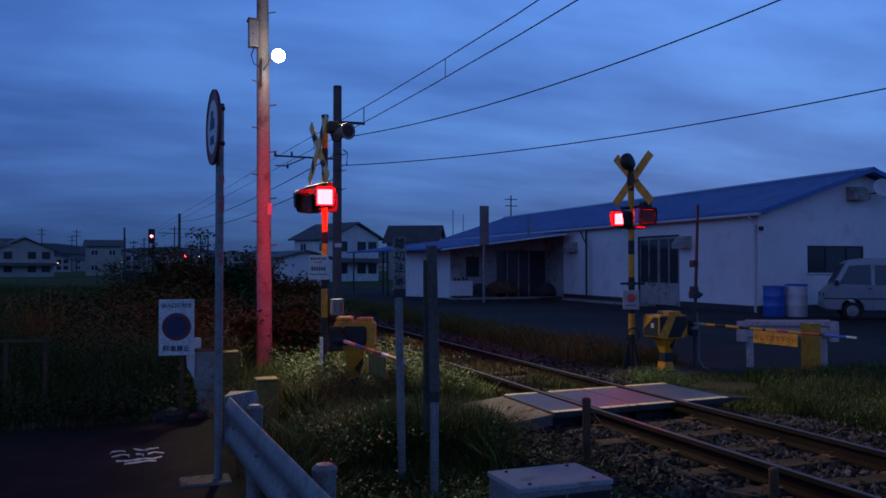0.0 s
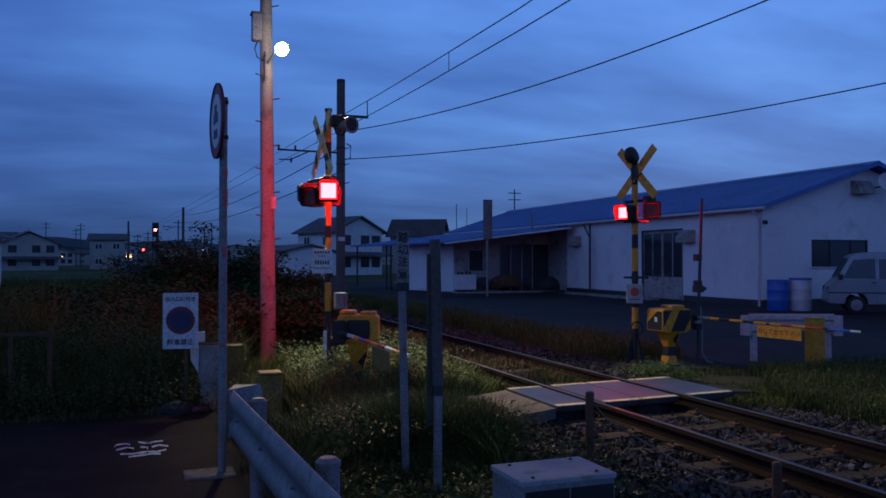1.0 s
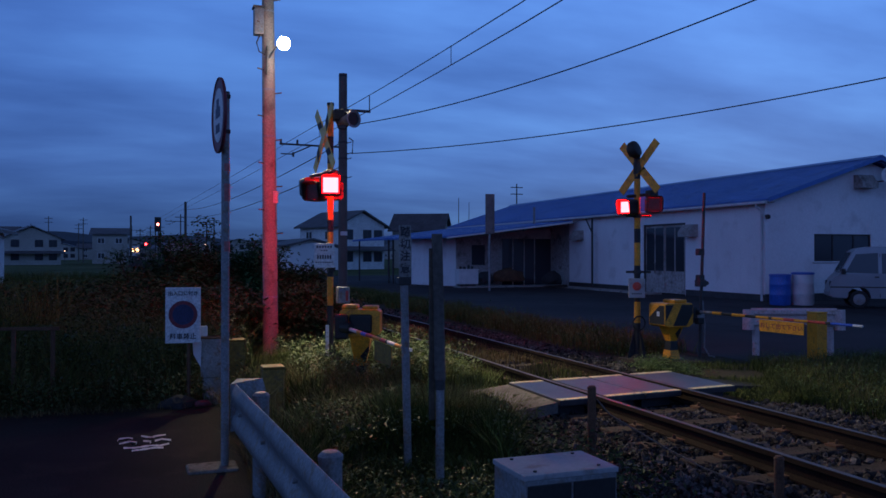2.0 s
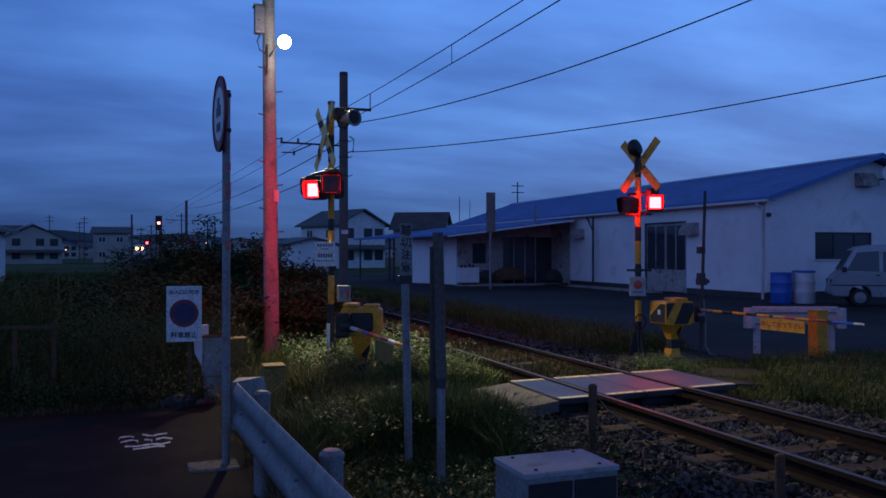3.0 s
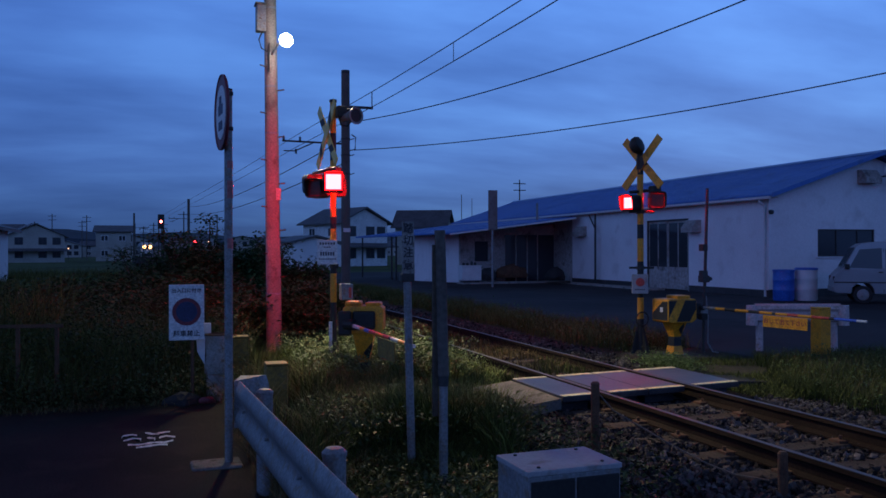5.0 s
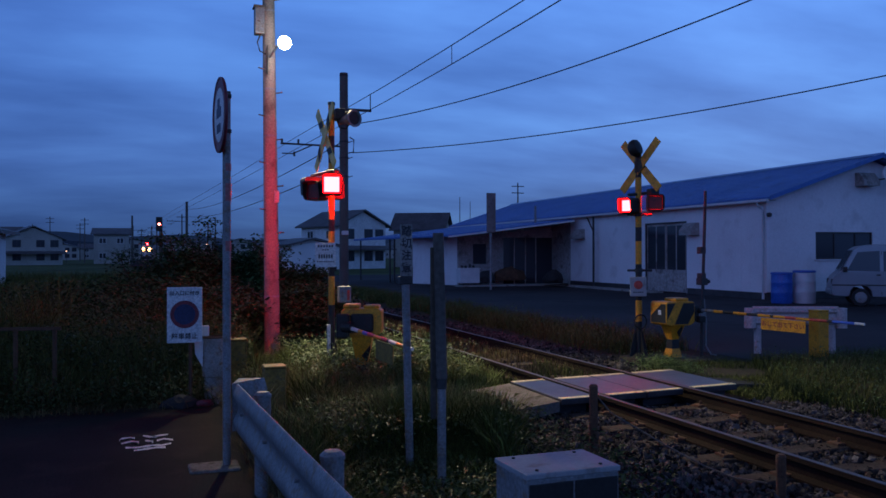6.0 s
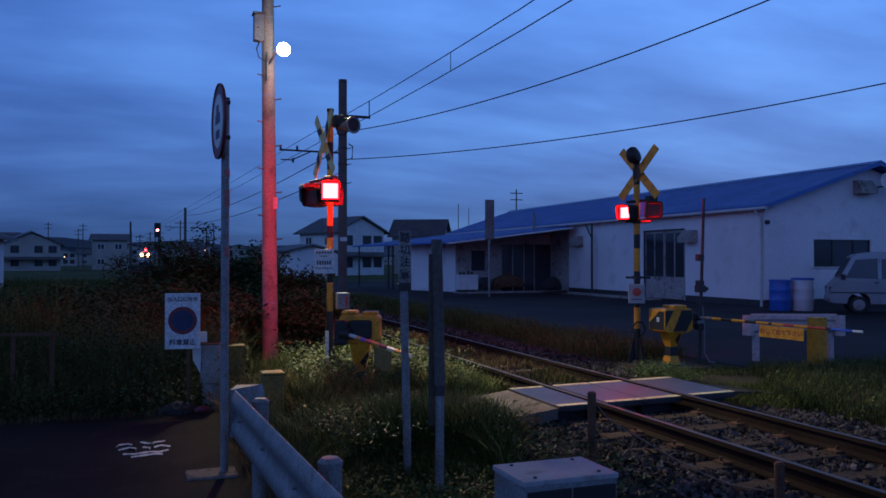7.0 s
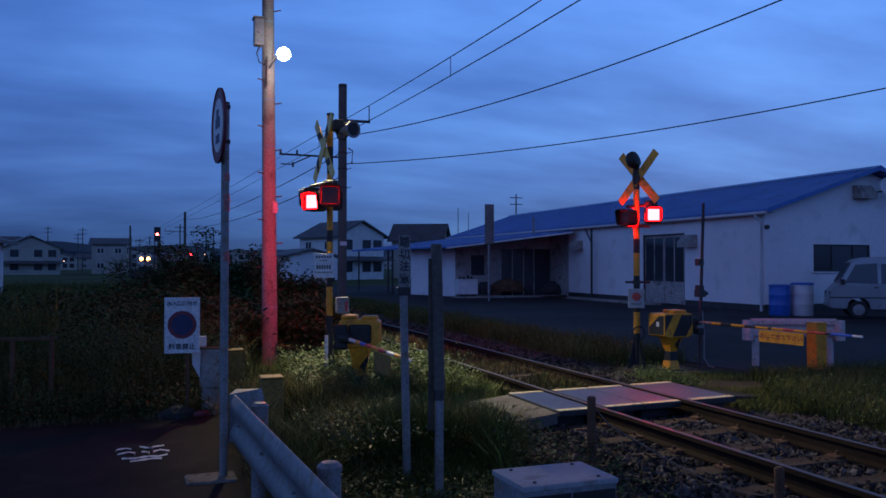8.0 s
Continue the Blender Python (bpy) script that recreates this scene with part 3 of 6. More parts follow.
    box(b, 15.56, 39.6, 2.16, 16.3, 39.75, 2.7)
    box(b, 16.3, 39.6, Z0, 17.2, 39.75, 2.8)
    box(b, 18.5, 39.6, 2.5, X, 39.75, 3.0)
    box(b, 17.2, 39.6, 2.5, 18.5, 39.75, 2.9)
    part("annex_wall", b, WALL_DIM, H, "weathered grey wall, its tone darkened for porch-roof shade")
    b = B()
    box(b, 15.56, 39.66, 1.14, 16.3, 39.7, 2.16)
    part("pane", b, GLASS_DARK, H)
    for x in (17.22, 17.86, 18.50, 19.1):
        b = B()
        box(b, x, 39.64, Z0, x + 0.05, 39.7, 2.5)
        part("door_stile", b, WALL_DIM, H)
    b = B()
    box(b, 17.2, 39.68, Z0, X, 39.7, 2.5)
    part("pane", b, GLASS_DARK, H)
    # the long wall goes on here, toned darker for the porch shade
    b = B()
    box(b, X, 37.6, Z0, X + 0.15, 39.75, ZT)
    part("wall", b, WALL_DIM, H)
    # folded sheet roof, rising from the low eaves to the long wall
    ea, eb = Vector((13.35, 37.2, 2.53)), Vector((11.95, 50.6, 2.53))
    ra, rb = Vector((19.80, 36.7, 3.34)), Vector((19.80, 53.6, 3.46))
    n = 66
    verts, faces = [], []
    for k in range(n):
        for u, dz in ((0.0, 0.0), (0.46, 0.0), (0.58, 0.035), (0.84, 0.035), (0.96, 0.0)):
            q = (k + u) / n
            for p in (ea.lerp(eb, q), ra.lerp(rb, q)):
                verts += [(p.x, p.y, p.z + dz), (p.x, p.y, p.z + dz - 0.06)]
    m = len(verts) // 4
    for k in range(m - 1):
        a = 4 * k
        faces += [(a, a + 2, a + 6, a + 4), (a + 1, a + 5, a + 7, a + 3), (a, a + 4, a + 5, a + 1), (a + 2, a + 3, a + 7, a + 6)]
    faces += [(0, 1, 3, 2), (4 * m - 4, 4 * m - 2, 4 * m - 1, 4 * m - 3)]
    raw("annex_roof", verts, faces, ROOF_BLUE, H, "lower blue sheet roof over the porch")
    b = B()
    extrude_poly(b, [ea + Vector((0, -0.05, -0.10)), ra + Vector((0, -0.05, -0.10)), ra + Vector((0, -0.05, -0.02)), ea + Vector((0, -0.05, -0.02))], (0, 0.04, 0))
    part("fascia", b, WHITE_PLASTIC, H, "pale metal fascia strip")
    for p in (ea.lerp(eb, 0.96), ea.lerp(eb, 0.60), ea.lerp(eb, 0.55)):
        b = B()
        rod(b, (p.x + 0.25, p.y, Z0), (p.x + 0.25, p.y, 2.5), 0.05, seg=10)
        part("porch_post", b, DARK_TRIM, H, "dark porch post")
    b = B()
    rod(b, (18.6, 38.6, 3.15), (18.6, 38.6, 4.1), 0.06)
    part("flue", b, GALV, H, "thin metal flue pipe")


build_hall()
# ---- poles and overhead line ----
def bars(parent, x0, z0, x1, z1, rows, cols, y, material, gap=0.35):
    """Unreadable lettering as plain bars on a plate that faces -y in the thing's space."""
    for r in range(rows):
        b = B()
        h = (z1 - z0) / rows
        for c in range(cols):
            w = (x1 - x0) / cols
            box(b, x0 + c * w + gap * w / 2, y - 0.002, z1 - (r + 1) * h + gap * h / 2, x0 + (c + 1) * w - gap * w / 2, y, z1 - r * h - gap * h / 2)
        part("lettering", b, material, parent)


def words(text, size, m, material, parent, spacing=1.0):
    cu = bpy.data.curves.new("lettering", "FONT")
    cu.body, cu.size, cu.align_x, cu.align_y, cu.extrude, cu.offset, cu.space_character = text, size, "CENTER", "CENTER", 0.001, size * 0.018, spacing
    tmp = new("lettering_source", cu)
    bpy.context.view_layer.update()
    me = bpy.data.meshes.new_from_object(tmp.evaluated_get(bpy.context.evaluated_depsgraph_get()))
    bpy.data.objects.remove(tmp)
    bpy.data.curves.remove(cu)
    me.materials.clear()
    me.materials.append(material)
    ob = new("lettering", me)
    ob.parent, ob.matrix_basis = parent, m
    return ob


def lamp_pole():
    P = thing("utility_pole", (1.99, 14.5, -0.05), "tall concrete utility pole with step bolts and a lit street lamp", "utility pole")
    b = B()
    rod(b, (0, 0, 0), (-0.09, 0, 9.2), 0.135, 0.085, 24)
    part("shaft", b, POLE_CONC, P, smooth=True)
    for k in range(19):
        z = 1.3 + 0.4 * k
        s = -1 if k % 2 else 1
        b = B()
        x = -0.09 * z / 9.2
        rod(b, (x + s * 0.09, -0.06, z), (x + s * 0.20, -0.13, z + 0.01), 0.011, seg=6)
        part("step_bolt", b, RUST, P)
    for z in (1.0, 3.75, 4.55, 5.1, 5.9):
        b = B()
        r = 0.137 - 0.05 * z / 9.2
        rod(b, (-0.09 * z / 9.2, 0, z), (-0.09 * z / 9.2, 0, z + 0.035), r, seg=24)
        part("band", b, GALV, P)
    b = B()
    box(b, -0.30, -0.11, 5.50, -0.14, 0.09, 5.95, 0.015)
    bx = part("switch_box", b, GALV, P, "grey metal switch box strapped to the pole")
    b = B()
    box(b, -0.32, -0.13, 5.95, -0.12, 0.11, 5.98, 0.006)
    part("lid", b, DARK_POLE, bx)
    b = B()
    tube(b, [(-0.2, -0.05, 5.5), (-0.26, -0.08, 5.35), (-0.22, -0.1, 5.2), (-0.12, -0.1, 5.15), (-0.09, -0.13, 5.3), (-0.1, -0.13, 4.8)], 0.012, 6)
    part("cable", b, BLACK, P)
    b = B()
    tube(b, [(-0.05, -0.08, 5.10), (0.02, -0.4, 5.22), (0.10, -0.70, 5.24)], 0.02, 8)
    part("lamp_arm", b, GALV, P)
    b = B()
    bmesh.ops.create_uvsphere(b, u_segments=36, v_segments=20, radius=0.108, matrix=Matrix.Translation((0.10, -0.75, 5.207)))
    part("lamp_globe", b, glow("lamp_globe", (0.95, 0.98, 1.0), 70.0, (0.8, 0.8, 0.8)), P, "glaring white lamp globe")
    b = B()
    box(b, 0.02, -0.16, 2.62, 0.10, -0.10, 2.82, 0.006)
    part("reflector_tag", b, mat("tag_pink", (0.5, 0.34, 0.34), (0.58, 0.42, 0.42), 0.4, bump=0), P, "pale reflective tag")


lamp_pole()
LAMP = bpy.data.lights.new("street_lamp_light", "SPOT")
LAMP.energy, LAMP.color, LAMP.shadow_soft_size, LAMP.spot_size, LAMP.spot_blend = 1900.0, (1.0, 0.86, 0.54), 0.1, radians(73), 0.8
new("street_lamp_light", LAMP).matrix_basis = look((2.09, 13.62, 5.06), (4.1, 9.1, 0.0))


def line_pole(y, side, label, h=8.4, feeder=True):
    x = track_x(y) + side
    P = thing("catenary_pole", (x, y, -0.06), label, "catenary pole", "overhead line poles")
    b = B()
    rod(b, (0, 0, 0), (0, 0, h), 0.175, 0.155, 18)
    part("shaft", b, DARK_POLE, P, smooth=True)
    b = B()
    rod(b, (0, 0, h - 0.12), (0, 0, h), 0.162, 0.15, 18)
    part("cap", b, DARK_TRIM, P)
    s = -1 if side > 0 else 1
    b = B()
    rod(b, (0, 0, 5.75), (s * 2.35, 0, 5.78), 0.035, seg=8)
    rod(b, (s * 1.2, 0, 5.75), (s * 1.9, 0, 5.42), 0.022, seg=8)
    rod(b, (s * 1.9, 0, 5.42), (s * 2.3, 0, 5.42), 0.022, seg=8)
    part("cantilever", b, DARK_TRIM, P, "steel cantilever arm over the track")
    for dx, z in ((2.3, 5.78), (1.7, 5.78), (1.85, 5.32)):
        b = B()
        lathe(b, [(0.02, 0), (0.05, 0.03), (0.03, 0.06), (0.05, 0.09), (0.03, 0.12), (0.045, 0.15), (0.015, 0.18)], (s * dx, 0, z), seg=10)
        part("insulator", b, DARK_TRIM, P)
    if feeder:
        b = B()
        box(b, 0, -0.05, 7.1, 1.05, 0.05, 7.19)
        rod(b, (1.02, 0, 7.19), (1.02, 0, 7.75), 0.02, seg=6)
        part("bracket", b, DARK_TRIM, P)
        for z in (4.6, 5.3, 5.9, 6.6, 7.0):
            b = B()
            rod(b, (0, 0, z), (0, 0, z + 0.05), 0.178, seg=18)
            rod(b, (0.15, -0.1, z), (0.3, -0.14, z + 0.05), 0.015, seg=6)
            part("band", b, DARK_TRIM, P)
        b = B()
        tube(b, [(0.15, -0.1, 5.5), (0.34, -0.1, 5.55), (0.36, -0.1, 6.0), (0.2, -0.1, 6.1)], 0.025, 6)
        part("cable_hook", b, DARK_TRIM, P)
        b = B()
        box(b, -0.13, -0.2, 2.45, 0.13, -0.165, 2.6, 0.004)
        part("number_plate", b, PLATE, P, "small white plate")
    return P


line_pole(30.6, 2.22, "dark concrete catenary pole with brackets beside the track", 8.5)
for yy, sd in ((107.6, 3.6), (150.0, -2.4), (178.0, 2.5), (205.0, -2.5)):
    line_pole(yy, sd, "distant dark catenary pole beside the bending track", 8.2, feeder=False)


def wire(name, pts, r, label, category="cable", material=None):
    b = B()
    tube(b, pts, r, 6)
    ob = part(name, b, material or BLACK)
    return tagged(ob, label, category)


def span(a, c, sag, n=24):
    a, c = Vector(a), Vector(c)
    return [a.lerp(c, k / n) - Vector((0, 0, sag * 4 * (k / n) * (1 - k / n))) for k in range(n + 1)]


ly = [-20 + 4 * k for k in range(58)]
wire("messenger_wire", [(track_x(yy) + 0.58, yy, 5.66 + 0.022 * min(max(yy - 11.5, 0), 19)) for yy in ly], 0.010, "thin dark messenger wire over the track")
wire("contact_wire", [(track_x(yy) + 0.58, yy, 5.30 + 0.0165 * min(max(yy - 10.7, 0), 20)) for yy in ly], 0.010, "thin dark contact wire over the track")
for yy in (8.6, 15.2, 21.3, 27.3, 38.0, 50.0):
    b = B()
    rod(b, (0, 0, 0), (0, 0, 0.35), 0.008, seg=5)
    dp = part("dropper", b, BLACK)
    dp.location = (track_x(yy) + 0.58, yy, 5.31 + 0.0165 * min(max(yy - 10.7, 0), 20))
    tagged(dp, "thin dropper between messenger and contact wire", "cable", "droppers")
wire("power_cable", span((7.05, 30.5, 6.50), (13.95, 10.6, 7.95), 0.58), 0.017, "thick dark cable slung from the catenary pole")
wire("power_cable", span((7.15, 30.5, 5.46), (19.1, 11.4, 6.45), 0.48), 0.017, "dark cable sagging over the forecourt")


wire("telephone_wire", span((6.85, 30.4, 5.0), (track_x(107.6) + 3.6, 107.6, 6.3), 0.7), 0.02, "thin dark wire running on along the line")
wire("telephone_wire", span((6.85, 30.4, 5.9), (track_x(107.6) + 3.6, 107.6, 7.2), 0.7), 0.02, "second dark wire running on along the line")


# ---- crossing signals ----
RED_ON = glow("signal_red_lit", (1.0, 0.0038, 0.0046), 240.0)
RED_BACK = glow("signal_red_lit_rear", (1.0, 0.003, 0.004), 880.0)
# glowing red border on the lens, in place of bloom round its core
RED_EDGE = glow("signal_red_rim", (1.0, 0.0018, 0.004), 18.0)
RED_OFF = mat("signal_red_dark", (0.14, 0.008, 0.008), (0.20, 0.012, 0.012), 0.25, bump=0)
FLIPS = []


def signal_lamp(parent, x, y, z, rz, phase, two=True, s=1.0, rear=False, swap=False):
    """Square red flasher. A turning plate, lit on one face, shows its lit or its dark face in the opening."""
    b = B()
    w, d = 0.155 * s, 0.11 * s
    # a frame with rounded corners outside and a square opening
    rim_o, rim_i = [], []
    for q in range(4):
        for e in range(5):
            a = math.pi / 2 * (q + e / 4)
            cx, cz = (w - 0.05) * (1 if q in (0, 3) else -1), (w - 0.05) * (1 if q in (0, 1) else -1)
            rim_o.append((cx + 0.05 * math.cos(a), cz + 0.05 * math.sin(a)))
            g = w - 0.02
            rim_i.append((max(-g, min(g, rim_o[-1][0] * 1.2)), max(-g, min(g, rim_o[-1][1] * 1.2))))
    rings = [[b.verts.new((x_, y_, z_)) for x_, z_ in rim] for rim, y_ in ((rim_o, -d), (rim_o, d), (rim_i, d), (rim_i, -d))]
    for ra, rb in zip(rings, rings[1:] + rings[:1]):
        for e in range(20):
            b.faces.new((ra[e], ra[(e + 1) % 20], rb[(e + 1) % 20], rb[e]))
    bmesh.ops.remove_doubles(b, verts=b.verts[:], dist=0.0005)
    bmesh.ops.recalc_face_normals(b, faces=b.faces[:])
    box(b, -w + 0.018, -0.004 if two else d - 0.012, -w + 0.018, w - 0.018, 0.004 if two else d - 0.004, w - 0.018)
    hs = part("lamp_housing", b, BLACK, parent, "black square lamp housing")
    hs.matrix_basis = pose(x, y, z, 0, 0, rz)
    for sd in ((-1, 1) if two else (-1,)):
        # hood round the lens, longest at the top
        b = B()
        inner = [(p * (w - 0.010) / w, q * (w - 0.010) / w) for p, q in rim_o]
        loops = []
        for rim, tip in ((rim_o, False), (rim_o, True), (inner, True), (inner, False)):
            loops.append([b.verts.new((p, sd * (d + (((0.03 + 0.05 * (q + w) / (2 * w)) if sd < 0 else 0.008) if tip else 0.0)), q)) for p, q in rim])
        for ra, rb in zip(loops, loops[1:] + loops[:1]):
            for e in range(20):
                b.faces.new((ra[e], ra[(e + 1) % 20], rb[(e + 1) % 20], rb[e]))
        bmesh.ops.remove_doubles(b, verts=b.verts[:], dist=0.0004)
        bmesh.ops.recalc_face_normals(b, faces=b.faces[:])
        part("visor", b, BLACK, hs)
        # the plate: lit front, dark back
        q = w - 0.024
        b = B()
        box(b, -q, -0.012, -q, q, 0.012, q, 0.006)
        ob = part("lens", b, RED_OFF, hs, "red flasher lens")
        ob.data.materials.append(RED_EDGE)
        ob.data.materials.append(RED_BACK if rear else RED_ON)
        bb = B()
        bb.from_mesh(ob.data)
        k = q - 0.004
        v = [bb.verts.new(p) for p in ((-k, -0.0135, -k), (k, -0.0135, -k), (k, -0.0135, k), (-k, -0.0135, k))]
        f = bb.faces.new(v)
        f.material_index = 1
        k = q - 0.018
        v = [bb.verts.new(p) for p in ((-k, -0.0145, -k), (k, -0.0145, -k), (k, -0.0145, k), (-k, -0.0145, k))]
        f = bb.faces.new(v)
        f.material_index = 2
        bb.to_mesh(ob.data)
        bb.free()
        ob.matrix_basis = pose(0, sd * (d - 0.03), 0, 0, 0, 0 if sd < 0 else 180)
        FLIPS.append((ob, (0, sd * (d - 0.03), 0), 0 if sd < 0 else 180, 1 - phase if swap and sd > 0 else phase))
    return hs


def striped_post(parent, x, y, r, heights):
    """Bands from the foot up, black first."""
    for k, (a, c) in enumerate(zip(heights, heights[1:])):
        b = B()
        rod(b, (x, y, a), (x, y, c), r, seg=16)
        part("yellow_band" if k % 2 else "black_band", b, YELLOW if k % 2 else BLACK, parent, smooth=True)


def cross_boards(parent, x, y, z, rz, half=0.53, striped=True):
    """Saltire of two striped boards."""
    for j, tilt in enumerate((47, -47)):
        b = B()
        box(b, -half, -0.008, -0.066, half, 0.008, 0.066, 0.004)
        bd = part("crossbuck_board", b, LAMPLIT_YELLOW if striped else YELLOW, parent, "yellow warning board with black stripes")
        bd.matrix_basis = pose(x, y, z, 0, 0, rz) @ pose(0, -0.02 - 0.02 * j, 0, 0, tilt, 0)
        for c in ((-0.27, 0.27) if striped else (0.0,)):
            for yy in (-0.0105, 0.0105):
                b = B()
                extrude_poly(b, [(c - 0.10, yy - 0.002, -0.064), (c + 0.02, yy - 0.002, -0.064), (c + 0.10, yy - 0.002, 0.064), (c - 0.02, yy - 0.002, 0.064)], (0, 0.004, 0))
                part("stripe", b, BLACK if j else DARK_TRIM, bd)


def base_skirt(parent, x, y, z0, h=0.42, w=0.16):
    b = B()
    for sx, sy in ((1, 0), (-1, 0), (0, 1), (0, -1)):
        extrude_poly(b, [(x + sx * 0.03, y + sy * 0.03, z0), (x + sx * w, y + sy * w, z0), (x + sx * 0.05, y + sy * 0.05, z0 + h), (x + sx * 0.03, y + sy * 0.03, z0 + h)],
                     (0.012 * abs(sy), 0.012 * abs(sx), 0))
    rod(b, (x, y, z0), (x, y, z0 + 0.1), w * 0.9, 0.07, 14)
    part("foot", b, BLACK, parent, "black ribbed post foot")


def horn(parent, x, y, z, rz, r=0.13, material=None):
    b = B()
    m = pose(0, 0, 0, 0, 90, rz)
    lathe(b, [(0.045, -0.16), (0.05, -0.06), (0.06, 0.0), (r, 0.17), (r + 0.012, 0.175), (r + 0.012, 0.19), (r - 0.015, 0.185), (0.04, 0.02)], (x, y, z), m, 22)
    h = part("speaker_horn", b, material or GALV, parent, "grey warning speaker horn", True)
    b = B()
    lathe(b, [(r - 0.014, 0.176), (0.05, 0.10), (0.01, 0.13)], (x, y, z), m, 22)
    part("horn_mouth", b, BLACK, h, "dark horn mouth")


def near_signal():
    S = thing("crossing_signal", (0, 0, 0), "black and yellow crossing signal with flashing red lamps beside the lane", "crossing signal", "crossing signals")
    x, y = 2.34, 11.22
    base_skirt(S, x, y, 0.0, 0.5, 0.17)
    striped_post(S, x, y, 0.043, (0.05, 1.0, 1.39, 1.52, 2.0, 2.16, 2.93, 3.3, 3.72))
    b = B()
    rod(b, (x, y, 3.72), (x, y, 3.76), 0.05, seg=14)
    part("cap", b, BLACK, S)
    cross_boards(S, x - 0.06, y, 3.27, -83, 0.55)
    b = B()
    rod(b, (2.05, 11.16, 2.74), (2.32, 10.96, 2.80), 0.022, seg=8)
    rod(b, (2.30, 11.2, 2.76), (2.20, 11.05, 2.76), 0.02, seg=8)
    box(b, 2.25, 11.1, 2.70, 2.43, 11.3, 2.84, 0.02)
    part("lamp_bracket", b, BLACK, S, "black bracket between the lamps")
    signal_lamp(S, 2.115, 11.12, 2.535, -44, 1, False, s=0.82)
    # two-sided: its unseen back lens is added to redden the post
    signal_lamp(S, 2.28, 10.93, 2.61, -10, 0, s=0.9)
    signal_lamp(S, 2.12, 11.44, 2.62, 186, 0, False, s=0.84, rear=True)
    signal_lamp(S, 2.42, 11.42, 2.58, 176, 1, False, s=0.84, rear=True)
    horn(S, 2.50, 11.02, 3.50, -66, 0.105)
    b = B()
    rod(b, (x, y, 3.62), (2.62, 11.02, 3.60), 0.02, seg=8)
    box(b, 2.36, 11.05, 3.5, 2.50, 11.2, 3.66, 0.02)
    part("horn_bracket", b, BLACK, S)
    b = B()
    tube(b, [(2.40, 11.1, 3.5), (2.42, 11.08, 3.40), (2.50, 11.04, 3.38), (2.55, 11.02, 3.46)], 0.012, 6)
    part("horn_cable", b, BLACK, S)
    b = B()
    box(b, -0.135, -0.008, -0.165, 0.135, 0.008, 0.165, 0.004)
    pl = part("notice_plate", b, PLATE, S, "white notice plate with rows of lettering")
    pl.matrix_basis = pose(2.24, 11.14, 1.68, 0, 0, -14)
    bars(pl, -0.11, 0.095, 0.11, 0.14, 1, 6, -0.008, INK)
    bars(pl, -0.05, 0.055, 0.05, 0.08, 1, 3, -0.008, INK)
    bars(pl, -0.10, -0.06, 0.10, 0.02, 1, 6, -0.008, INK)
    bars(pl, -0.12, -0.105, 0.12, -0.08, 1, 8, -0.008, INK)
    b = B()
    box(b, 2.30, 11.16, 1.46, 2.40, 11.28, 1.52, 0.005)
    part("clamp", b, BLACK, S)
    b = B()
    box(b, 2.43, 11.12, 1.03, 2.59, 11.28, 1.25, 0.012)
    sb = part("switch_case", b, GALV, S, "grey switch case with a red marking")
    b = B()
    box(b, 2.53, 11.114, 1.06, 2.565, 11.12, 1.20)
    part("marking", b, RED_PAINT, sb)
    b = B()
    box(b, 2.26, 11.13, 0.32, 2.305, 11.15, 0.74, 0.004)
    part("reflector_strip", b, PLATE, S, "white reflector strip")


